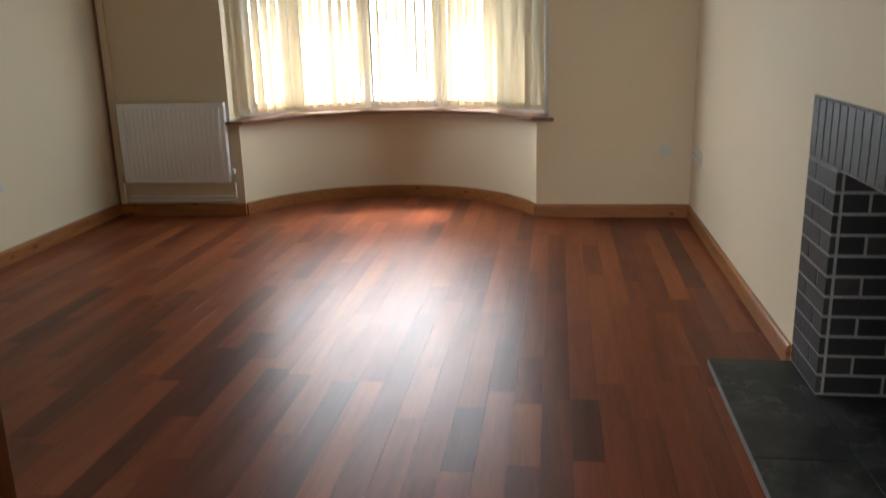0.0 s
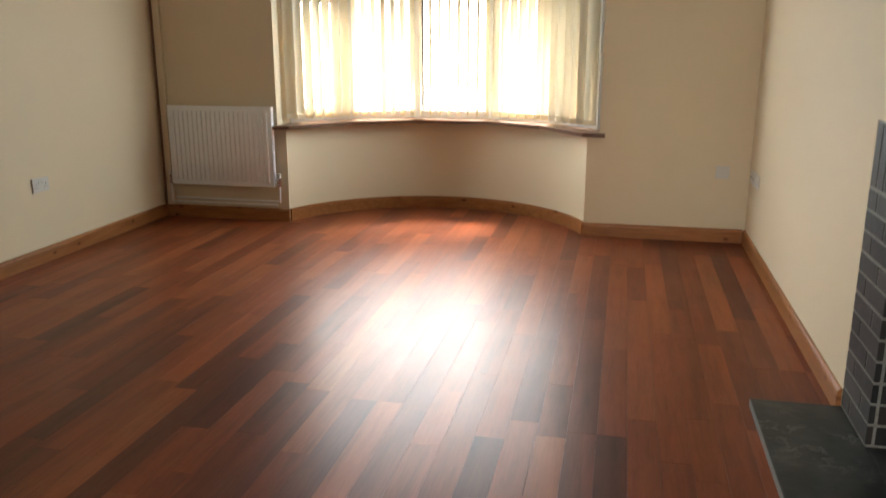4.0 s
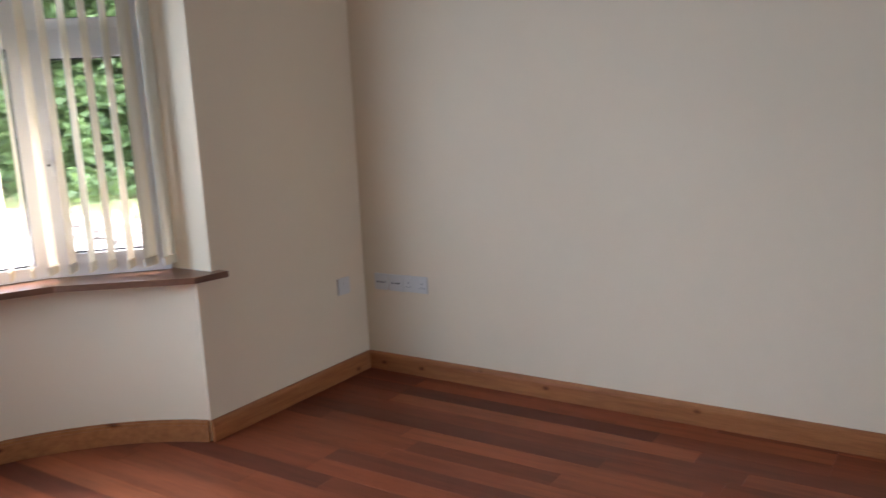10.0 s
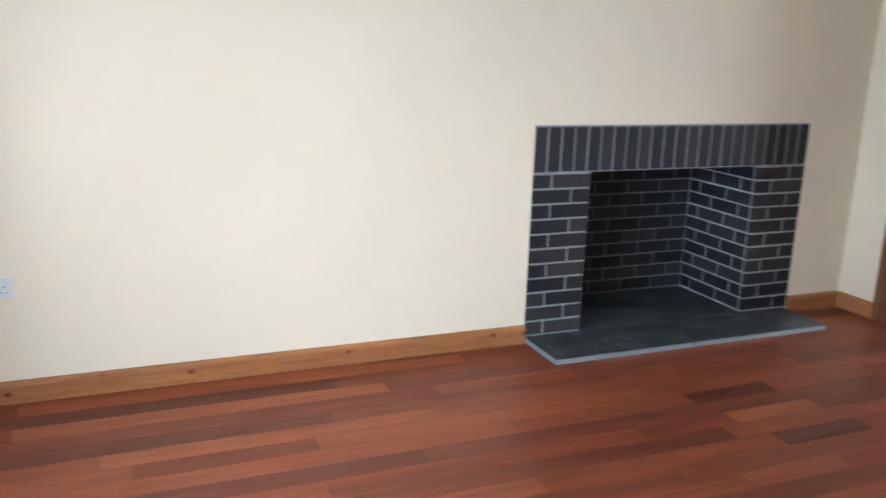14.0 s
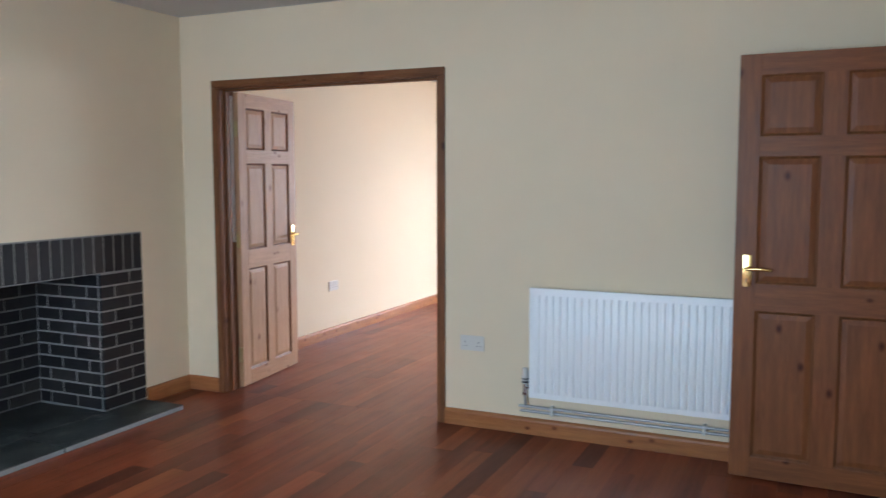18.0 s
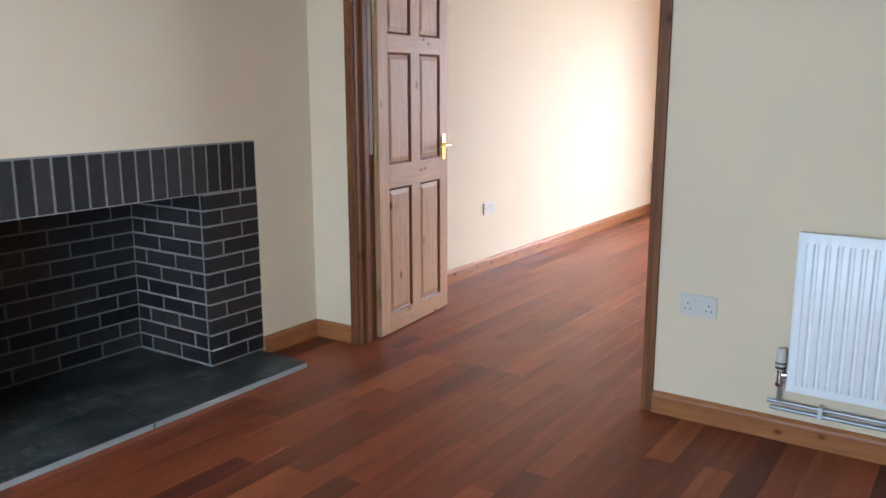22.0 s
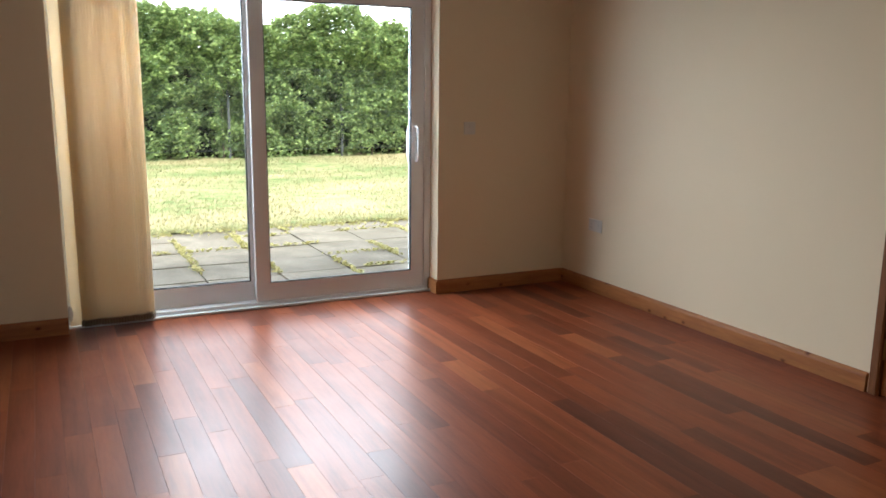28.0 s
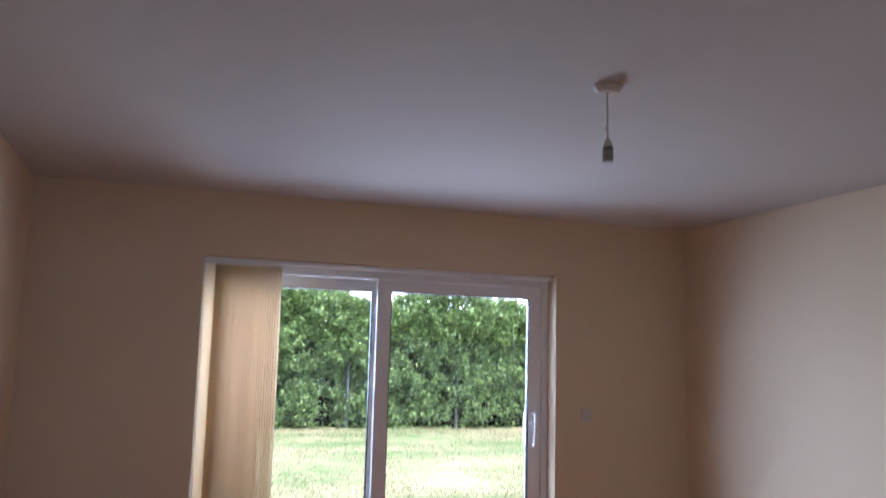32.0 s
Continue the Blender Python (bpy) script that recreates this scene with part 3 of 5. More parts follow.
# open leaf on the east side of the doorway; its far edge stands in the back room
leaf = six_panel_door("door_leaf", "varnished pine six-panel door leaf standing open", group="double doors", woods=(PALE, PALE_X, FRAME))
lever_handle(leaf, 0.705, 0.985, 0.036, -1, -0.11)
lever_handle(leaf, 0.705, 0.985, 0.036, 1, -0.11)
hinges(leaf, 0.036, 0.02)
ang = math.degrees(math.atan2(-0.748, 0.082))
leaf.matrix_world = pose(-0.342, -0.145, 0.008, 0, 0, ang)
leaf2 = six_panel_door("door_leaf", "varnished pine six-panel door leaf folded back into the room", group="double doors")
hinges(leaf2, 0.036, 0.016, mat("browned_brass_hinge", (0.09, 0.05, 0.025), 0.5, 1.0))
leaf2.matrix_world = pose(DX0 - 0.030, -0.158, 0.008, 0, 0, -98)
hall = six_panel_door("hall_door", "brown pine six-panel door open against the radiator", w=0.805, woods=(BROWN, BROWN_X, FRAME))
lever_handle(hall, 0.748, 0.985, 0.036, 1, -0.11)
lever_handle(hall, 0.748, 0.985, 0.036, -1, -0.11)
hinges(hall, 0.036, 0.036)
hall.matrix_world = pose(-4.302, 0.205, 0.008, 0, 0, -2.0)
closet = six_panel_door("closet_door", "closed pine six-panel door with brass hinges", w=CY1 - CY0 - 0.006)
hinges(closet, 0.036, 0.036)
lever_handle(closet, 0.70, 0.985, 0.036, 1, -0.11)
closet.matrix_world = Matrix.Translation((BW - 0.002, CY0 + 0.003, 0.008)) @ Matrix(((0, 1, 0, -0.036), (1, 0, 0, 0), (0, 0, 1, 0), (0, 0, 0, 1)))

# ---- radiators ----
def radiator(name, label, w, h, out=0.085):
    """Pressed steel panel radiator. Local x along the wall, y away from it, z up from its lower edge."""
    r = thing(name, label, "radiator")
    n = max(8, round((w - 0.05) / 0.0385))
    b = bmesh.new()
    xs = [0.0, 0.012]
    ys = [0.0, 0.0]
    step = (w - 0.05) / n
    for i in range(n):
        x = 0.025 + i * step
        for u, d in ((0.10, 0.0), (0.26, 0.011), (0.74, 0.011), (0.90, 0.0)):
            xs.append(x + u * step)
            ys.append(d)
    xs += [w - 0.012, w]
    ys += [0.0, 0.0]
    zs = [(0.0, 0.0), (0.028, 0.0), (0.05, 1.0), (h - 0.06, 1.0), (h - 0.038, 0.0), (h, 0.0)]
    grid = [[b.verts.new((x, out + y * k, z)) for x, y in zip(xs, ys)] for z, k in zs]
    for r0, r1 in zip(grid, grid[1:]):
        for i in range(len(xs) - 1):
            b.faces.new((r0[i], r0[i + 1], r1[i + 1], r1[i]))
    back = [b.verts.new((x, out - 0.012, z)) for x, z in ((0, 0), (w, 0), (w, h), (0, h))]
    for f4 in ((back[3], back[2], back[1], back[0]),):
        b.faces.new(f4)
    front = [grid[0][0], grid[0][-1], grid[-1][-1], grid[-1][0]]
    b.faces.new((front[0], front[3], back[3], back[0]))
    b.faces.new((front[1], front[2], back[2], back[1]))
    b.faces.new([back[0], back[1]] + grid[0][::-1])
    b.faces.new([back[3], back[2]] + grid[-1][::-1])
    part("front_panel", b, RADM, r, smooth=True)
    part("back_panel", box(0.004, w - 0.004, 0.025, 0.037, 0.0, h - 0.004, bevel=0.003), RADM, r)
    b = bmesh.new()
    k = int(w / 0.022)
    for i in range(k):
        x = 0.012 + (w - 0.024) * i / (k - 1)
        bx(b, x - 0.002, x + 0.002, 0.037, out - 0.012, 0.05, h - 0.03)
    part("convector_fins", b, RADM, r)
    for x in (0, w - 0.006):
        part("side_cover", box(x, x + 0.006, 0.028, out + 0.002, 0.03, h - 0.002, bevel=0.002), RADM, r)
    g = part("top_grille", box(0.006, w - 0.006, 0.038, out - 0.013, h - 0.006, h - 0.002), RADM, r)
    kk = int(w / 0.03)
    b = bmesh.new()
    for i in range(kk):
        x = 0.02 + (w - 0.04) * i / (kk - 1)
        bx(b, x - 0.009, x + 0.009, 0.044, out - 0.02, h - 0.0022, h - 0.0014)
    part("slots", b, DARKPL, g)
    for x in (0.16, w - 0.16):
        part("bracket", box(x - 0.015, x + 0.015, 0.0, 0.026, 0.05, h - 0.08), RADM, r)
    return r


def valve(r, x, side, z, out=0.045, head=True):
    """Valve at the lower corner. side: -1 or +1, away from the radiator."""
    b = cyl(bmesh.new(), (x, out, z), (x + side * 0.03, out, z), 0.011)
    cyl(b, (x + side * 0.03, out, z - 0.03), (x + side * 0.03, out, z + 0.02), 0.013)
    cyl(b, (x + side * 0.03, out, z - 0.045), (x + side * 0.03, out, z - 0.03), 0.016, n=6)
    v = part("valve", b, CHROME, r, "chrome radiator valve", True)
    if head:
        b = cyl(bmesh.new(), (x + side * 0.03, out, z + 0.02), (x + side * 0.03, out, z + 0.06), 0.017, 0.02)
        cyl(b, (x + side * 0.03, out, z + 0.06), (x + side * 0.03, out, z + 0.105), 0.02, 0.015)
        part("valve_head", b, PLASTIC, v, smooth=True)
        b = cyl(bmesh.new(), (x + side * 0.03, out, z + 0.024), (x + side * 0.03, out, z + 0.034), 0.0195)
        cyl(b, (x + side * 0.03, out, z + 0.044), (x + side * 0.03, out, z + 0.05), 0.0205)
        part("ring", b, DARKPL, v, smooth=True)
    else:
        b = cyl(bmesh.new(), (x + side * 0.03, out, z + 0.02), (x + side * 0.03, out, z + 0.055), 0.012, 0.013)
        part("valve_head", b, PLASTIC, v, smooth=True)
    return v


rn = radiator("radiator", "white ribbed panel radiator beside the bow window", 0.84, 0.60, 0.075)
rn.matrix_world = pose(-3.39, AN, 0.272, 0, 0, 180)
valve(rn, 0.0, -1, 0.045, 0.045, False)
valve(rn, 0.84, 1, 0.045, 0.045, False)
b = cyl(bmesh.new(), (-0.03, 0.045, 0.0), (-0.03, 0.045, -0.115), 0.0075)
cyl(b, (-0.03, 0.045, -0.115), (0.84, 0.03, -0.115), 0.0075)
part("pipe", b, COPPER, rn, "white painted heating pipe", True)
b = cyl(bmesh.new(), (0.87, 0.045, 0.0), (0.87, 0.045, -0.145), 0.0075)
cyl(b, (0.0, 0.03, -0.145), (0.87, 0.045, -0.145), 0.0075)
part("pipe", b, COPPER, rn, "white painted heating pipe", True)

rs = radiator("radiator", "white ribbed panel radiator under a plain wall", 1.22, 0.605, 0.07)
rs.matrix_world = pose(-3.662, AS, 0.227, 0, 0, 0)
valve(rs, 1.22, 1, 0.05, 0.04, True)
for dz, x1 in ((-0.062, 1.29), (-0.088, 1.28)):
    b = cyl(bmesh.new(), (-0.1, 0.03, dz), (x1, 0.03, dz), 0.0078)
    if dz > -0.07:
        cyl(b, (1.25, 0.03, dz), (1.25, 0.04, 0.03), 0.0075)
    part("pipe", b, GREYPIPE, rs, "bare grey heating pipe", True)
for x in (0.3, 1.10):
    part("pipe_clip", box(x - 0.009, x + 0.009, 0.0, 0.044, -0.10, -0.05, bevel=0.003), PLASTIC, rs)

rb = radiator("radiator", "white panel radiator on the projecting wall", 0.9, 0.61, 0.085)
rb.matrix_world = pose(BLX, -0.70, 0.203, 0, 0, -90)
valve(rb, 0.0, -1, 0.05, 0.045, True)

# copper pipe and slim trunking in the corner
tk = thing("pipe_boxing", "cream painted slim trunking beside a dull copper pipe in the corner", "pipe boxing")
part("cover", box(-4.312, -4.262, 4.745, AN, SK, 2.345, bevel=0.003), WALL, tk)
part("cap", box(-4.342, -4.250, 4.715, AN, 2.335, 2.455, bevel=0.008), WALL, tk)
part("pipe", cyl(bmesh.new(), (-4.331, 4.757, SK), (-4.331, 4.757, 2.34), 0.0085, n=14), mat("dull_copper", (0.30, 0.17, 0.105), 0.5, 0.4), tk, "dull brown copper pipe", True)

# ---- sockets and switches ----
def socket(name, label, w, m, gangs=2, rockers=2, h=0.086):
    """Wall plate. Local x along the wall, y out of it, z up; centred."""
    s = thing(name, label, "socket", at=m, group="wall sockets")
    part("faceplate", box(-w / 2, w / 2, 0, 0.009, -h / 2, h / 2, bevel=0.0025), PLASTIC, s)
    for i in range(rockers):
        x = (-0.016 if i == 0 else 0.016) if gangs == 2 else 0
        part("rocker", box(x - 0.007, x + 0.007, 0.009, 0.0125, 0.004, 0.024, bevel=0.0015), PLASTIC, s)
    for i in range(gangs):
        cx = (-0.042 if i == 0 else 0.042) if gangs == 2 else 0
        if gangs == 0:
            break
        for px, pz, a, c in ((0, 0.006, 0.002, 0.0045), (-0.011, -0.016, 0.0035, 0.002), (0.011, -0.016, 0.0035, 0.002)):
            part("slot", box(cx + px - a, cx + px + a, 0.0085, 0.0094, pz - c, pz + c), DARKPL, s)
    return s


def facing(x, y, z, rz):
    return pose(x, y, z, 0, 0, rz)


socket("socket", "white double wall socket with two rockers", 0.146, facing(AW, 3.375, 0.485, -90))
socket("socket", "small white single wall plate near the corner", 0.088, facing(-0.178, AN, 0.483, 180), 0, 1)
socket("socket", "white double wall socket beside two outlet plates", 0.146, facing(AE, 4.445, 0.481, 90))
for y, lab in ((4.565, "white outlet plate with dark sockets"), (4.660, "white outlet plate with a row of dark sockets")):
    s = socket("outlet_plate", lab, 0.088, facing(AE, y, 0.479, 90), 0, 0)
    s["category"] = "outlet plate"
    for k in range(3):
        part("slot", box(-0.024 + 0.02 * k, -0.014 + 0.02 * k, 0.0085, 0.0096, -0.006, 0.003), DARKPL, s)
socket("socket", "white double wall socket beside the doorway", 0.146, facing(-2.08, AS, 0.486, 0))
socket("socket", "white double wall socket above the skirting", 0.146, facing(BE, -1.91, 0.462, 90))
socket("socket", "white double wall socket near the corner", 0.146, facing(BE, -5.30, 0.495, 90))
socket("socket", "white double wall socket near the garden corner", 0.146, facing(BW, -5.43, 0.472, -90))
s = socket("switch_plate", "white single switch plate beside the garden door", 0.086, facing(-3.475, BS, 1.137, 0), 0, 1)
s["category"] = "light switch"

# ---- bow window ----
sillpts_in = [(-3.40, 4.715), (-3.27, 4.745), (-2.93, 5.19), (-2.47, 5.43), (-1.92, 5.43), (-1.46, 5.19), (-1.12, 4.745), (-0.965, 4.715)]
b = bmesh.new()
outer_s = [(-3.40, AN - 0.001), (-3.376, 5.04), (-3.00, 5.42), (-2.49, 5.64), (-1.90, 5.64), (-1.39, 5.42), (-1.004, 5.04), (-0.965, AN - 0.001)]
band(b, sillpts_in, outer_s, 0.702, 0.728)
bmesh.ops.bevel(b, geom=[e for e in b.edges if e.calc_face_angle(0) > 1.0], offset=0.004, segments=2, affect="EDGES")
sill = thing("window_sill", "dark hardwood window sill following the bow", "window sill", bm=b, material=SILLW, kind="structure")

win = thing("window_1", "white plastic five-light bow window", "window", kind="structure")
ZB, ZT0, ZT1, ZH = 0.729, 1.675, 1.745, 2.082
for i, (p, q) in enumerate(zip(BOW, BOW[1:])):
    p, q = Vector((*p, 0)), Vector((*q, 0))
    d = (q - p).normalized()
    n = Vector((-d.y, d.x, 0))
    w = (q - p).length
    m = Matrix.Translation(p) @ Matrix((d, n, Vector((0, 0, 1)))).transposed().to_4x4()
    b = bmesh.new()
    bx(b, 0, 0.045, 0, 0.07, ZB, ZH, m=m)
    bx(b, w - 0.045, w, 0, 0.07, ZB, ZH, m=m)
    bx(b, 0.045, w - 0.045, 0, 0.07, ZB, ZB + 0.055, m=m)
    bx(b, 0.045, w - 0.045, 0, 0.07, ZH - 0.06, ZH, m=m)
    bx(b, 0.045, w - 0.045, 0, 0.07, ZT0, ZT1, m=m)
    fr = part("window_frame", b, UPVC, win)
    sash = i in (0, 4)
    for za, zb, s in ((ZB + 0.055, ZT0, sash), (ZT1, ZH - 0.06, i != 0)):
        xa, xb = 0.045, w - 0.045
        if s:
            b = bmesh.new()
            k = 0.042
            bx(b, xa, xa + k, -0.012, 0.05, za, zb, m=m)
            bx(b, xb - k, xb, -0.012, 0.05, za, zb, m=m)
            bx(b, xa + k, xb - k, -0.012, 0.05, za, za + k, m=m)
            bx(b, xa + k, xb - k, -0.012, 0.05, zb - k, zb, m=m)
            part("sash", b, UPVC, win)
            xa, xb, za2, zb2 = xa + k, xb - k, za + k, zb - k
        else:
            za2, zb2 = za, zb
        gk = bmesh.new()
        for u in ((xa, xa + 0.006, za2, zb2), (xb - 0.006, xb, za2, zb2), (xa + 0.006, xb - 0.006, za2, za2 + 0.006), (xa + 0.006, xb - 0.006, zb2 - 0.006, zb2)):
            bx(gk, u[0], u[1], 0.018, 0.036, u[2], u[3], m=m)
        part("gasket", gk, RUBBER, win)
        pane = part("pane", bx(bmesh.new(), xa + 0.001, xb - 0.001, 0.024, 0.030, za2 + 0.001, zb2 - 0.001, m=m), GLASS, win)
        pane.visible_shadow = False
        if s:
            b = bmesh.new()
            if zb > ZT1:
                bx(b, (xa + xb) / 2 - 0.045, (xa + xb) / 2 + 0.045, -0.03, -0.012, za + 0.012, za + 0.026, m=m, bevel=0.003)
                cyl(b, m @ Vector(((xa + xb) / 2, -0.03, za + 0.019)), m @ Vector(((xa + xb) / 2, -0.012, za + 0.019)), 0.012)
            else:
                hx = 0.066
                bx(b, hx - 0.010, hx + 0.010, -0.034, -0.022, 1.16, 1.27, m=m, bevel=0.003)
                cyl(b, m @ Vector((hx, -0.03, 1.21)), m @ Vector((hx, -0.012, 1.21)), 0.013)
            h = part("window_handle", b, UPVC, win, smooth=True)
            if zb < ZT1:
                cy = cyl(bmesh.new(), m @ Vector((0.066, -0.036, 1.205)), m @ Vector((0.066, -0.030, 1.205)), 0.006, n=10)
                part("lock", cy, DARKPL, h)

# vertical slat blind on a bent rail
rail = offset(BOW, -0.115)
rail[0] = (-3.335, 4.90)
rail[-1] = (-1.045, 4.90)
blind = thing("vertical_blind", "cream vertical slat blind hanging across the bow window", "blind")
b = bmesh.new()
band(b, offset(rail, -0.02), offset(rail, 0.02), 2.03, 2.065)
part("head_rail", b, UPVC, blind)
segs = [((Vector(q) - Vector(p)).length, Vector(p), Vector(q)) for p, q in zip(rail, rail[1:])]
total = sum(s[0] for s in segs)
SLAT_H = (0.765, 2.03)
def slat_mesh(name, w, z0, z1, curve=0.013):
    b = bmesh.new()
    cols = []
    for i in range(5):
        u = i / 4 - 0.5
        y = curve * (1 - 4 * u * u)
        cols.append((b.verts.new((u * w, y, z0)), b.verts.new((u * w, y, z1))))
    for a, c in zip(cols, cols[1:]):
        b.faces.new((a[0], c[0], c[1], a[1]))
    bmesh.ops.solidify(b, geom=b.faces[:], thickness=0.0007)
    return mesh_of(b, name, BLIND, True)


slat_me = slat_mesh("slat", 0.089, *SLAT_H)
weight_me = mesh_of(box(-0.0445, 0.0445, -0.004, 0.008, 0.765, 0.80, bevel=0.0015), "weight", BLIND)
rng = random.Random(4)
N_SLAT = 35
for i in range(N_SLAT):
    s = total * (i + 0.35) / N_SLAT
    for L, p, q in segs:
        if s <= L:
            break
        s -= L
    c = p + (q - p) * (s / L)
    t = (q - p).normalized()
    base = math.degrees(math.atan2(t.y, t.x))
    turn = 108 + rng.uniform(-4, 4)
    if i >= N_SLAT - 13:
        turn = 82 + rng.uniform(-4, 4)
    if i < 2:
        turn = 14 + 16 * i
    if i >= N_SLAT - 2:
        turn = 62
    m = pose(c.x, c.y, 0, 0, 0, base + turn)
    sl = new("slat", slat_me)
    sl.parent = blind
    sl.matrix_local = m
    wt = new("weight", weight_me)
    wt.parent = sl
b = cyl(bmesh.new(), (-3.36, 4.93, 0.95), (-3.36, 4.93, 2.03), 0.0025, n=8)
cyl(b, (-3.345, 4.92, 0.95), (-3.345, 4.92, 2.03), 0.0025, n=8)
part("cord", b, UPVC, blind)

# ---- ceiling light of the front room ----
def ceiling_light(x, y):
    c = thing("chandelier", "small basket chandelier with strings of crystal drops", "chandelier", at=pose(x, y, 0))
    b = cyl(bmesh.new(), (0, 0, H - 0.025), (0, 0, H), 0.06, 0.05, 24)
    part("ceiling_rose", b, CHROME, c, smooth=True)
    part("stem", cyl(bmesh.new(), (0, 0, 2.25), (0, 0, H - 0.025), 0.006), CHROME, c, smooth=True)
    crystal = mat("crystal", (0.62, 0.57, 0.50), 0.08)
    crystal.node_tree.nodes["Principled BSDF"].inputs["Transmission Weight"].default_value = 0.85
    for r, z in ((0.047, 2.25), (0.085, 2.08)):
        b = bmesh.new()
        seg = 40
        for i in range(seg):
            a, a2 = 2 * math.pi * i / seg, 2 * math.pi * (i + 1) / seg
            cyl(b, (r * math.cos(a), r * math.sin(a), z), (r * math.cos(a2), r * math.sin(a2), z), 0.006, n=6, caps=False)
        for i in range(4):
            a = i * math.pi / 2
            cyl(b, (0, 0, z), (r * math.cos(a), r * math.sin(a), z), 0.003, n=6)
        tier = part("ring", b, CHROME, c, smooth=True)
    db = bmesh.new()
    for k in range(10):
        t = k / 9
        bmesh.ops.create_icosphere(db, subdivisions=1, radius=0.0055, matrix=Matrix.Translation((0.047 + 0.038 * t * t, 0, 2.245 - 0.158 * t)))
    me = mesh_of(db, "bead_string", crystal, True)
    for i in range(34):
        o = new("bead_string", me)
        o.parent = c
        o.rotation_euler = (0, 0, 2 * math.pi * i / 34)
    db = bmesh.new()
    cyl(db, (0, 0, 0), (0, 0, -0.02), 0.002, 0.005, n=6)
    cyl(db, (0, 0, -0.02), (0, 0, -0.07), 0.005, 0.0085, n=6)
    cyl(db, (0, 0, -0.07), (0, 0, -0.085), 0.0085, 0.002, n=6)
    me = mesh_of(db, "crystal_drop", crystal)
    for i in range(24):
        a = 2 * math.pi * i / 24
        o = new("crystal_drop", me)
        o.parent = c
        o.location = (0.085 * math.cos(a), 0.085 * math.sin(a), 2.076)


ceiling_light(-2.045, 2.33)

# pale strip down the upper part of the door gap
thing("draught_strip", "thin white draught strip beside the open leaf", "draught strip", bm=box(DX1 - 0.004, DX1 - 0.001, BN + 0.004, BN + 0.03, 1.0, 1.96), material=PLASTIC)

# ---- back room: pendant, garden door, blind ----
pen = thing("pendant_lampholder", "white bare pendant lampholder on a short cable", "pendant light", at=pose(-2.16, -3.216, 0))
b = cyl(bmesh.new(), (0, 0, H - 0.012), (0, 0, H), 0.05, 0.05, 28)
cyl(b, (0, 0, H - 0.028), (0, 0, H - 0.012), 0.036, 0.048, 28)
part("ceiling_rose", b, PLASTIC, pen, smooth=True)
b = cyl(bmesh.new(), (0, 0, 2.27), (0.002, 0, H - 0.028), 0.0035, n=10)
bmesh.ops.create_uvsphere(b, u_segments=10, v_segments=8, radius=0.008, matrix=Matrix.Translation((0.004, 0, 2.31)))
part("cable", b, PLASTIC, pen, smooth=True)
b = cyl(bmesh.new(), (0, 0, 2.245), (0, 0, 2.275), 0.019, 0.008, 20)
part("cap", b, PLASTIC, pen, smooth=True)
b = cyl(bmesh.new(), (0, 0, 2.195), (0, 0, 2.238), 0.019, 0.019, 20)
part("holder", b, mat("grey_plastic", (0.35, 0.34, 0.33), 0.4), pen, smooth=True)
part("ring", cyl(bmesh.new(), (0, 0, 2.238), (0, 0, 2.245), 0.0175, n=20), DARKPL, pen)

gd = thing("window_2", "white plastic sliding garden door with two glass panels", "sliding door", kind="structure")
GY = -5.945
b = bmesh.new()
bx(b, PX0, PX0 + 0.045, GY - 0.13, GY, 0.0, PH)
bx(b, PX1 - 0.045, PX1, GY - 0.13, GY, 0.0, PH)
bx(b, PX0 + 0.045, PX1 - 0.045, GY - 0.13, GY, PH - 0.075, PH)
bx(b, PX0 + 0.045, PX1 - 0.045, GY - 0.13, GY, 0.0, 0.035)
part("frame", b, UPVC, gd)
part("threshold", box(PX0, PX1, GY, GY + 0.045, 0.001, 0.016, bevel=0.004), mat("pale_metal", (0.7, 0.7, 0.69), 0.35, 0.6), gd)
def sliding_panel(x0, x1, y, z0, z1, st, bot, top):
    b = bmesh.new()
    bx(b, x0, x0 + st, y - 0.05, y, z0, z1)
    bx(b, x1 - st, x1, y - 0.05, y, z0, z1)
    bx(b, x0 + st, x1 - st, y - 0.05, y, z0, z0 + bot)
    bx(b, x0 + st, x1 - st, y - 0.05, y, z1 - top, z1)
    p = part("panel", b, UPVC, gd)
    gb = bmesh.new()
    xa, xb, za, zb = x0 + st, x1 - st, z0 + bot, z1 - top
    for u in ((xa, xa + 0.006, za, zb), (xb - 0.006, xb, za, zb), (xa + 0.006, xb - 0.006, za, za + 0.006), (xa + 0.006, xb - 0.006, zb - 0.006, zb)):
        bx(gb, u[0], u[1], y - 0.03, y - 0.004, u[2], u[3])
    part("gasket", gb, RUBBER, p)
    pane = part("pane", box(xa + 0.001, xb - 0.001, y - 0.026, y - 0.020, za + 0.001, zb - 0.001), GLASS, p)
    pane.visible_shadow = False
    return p


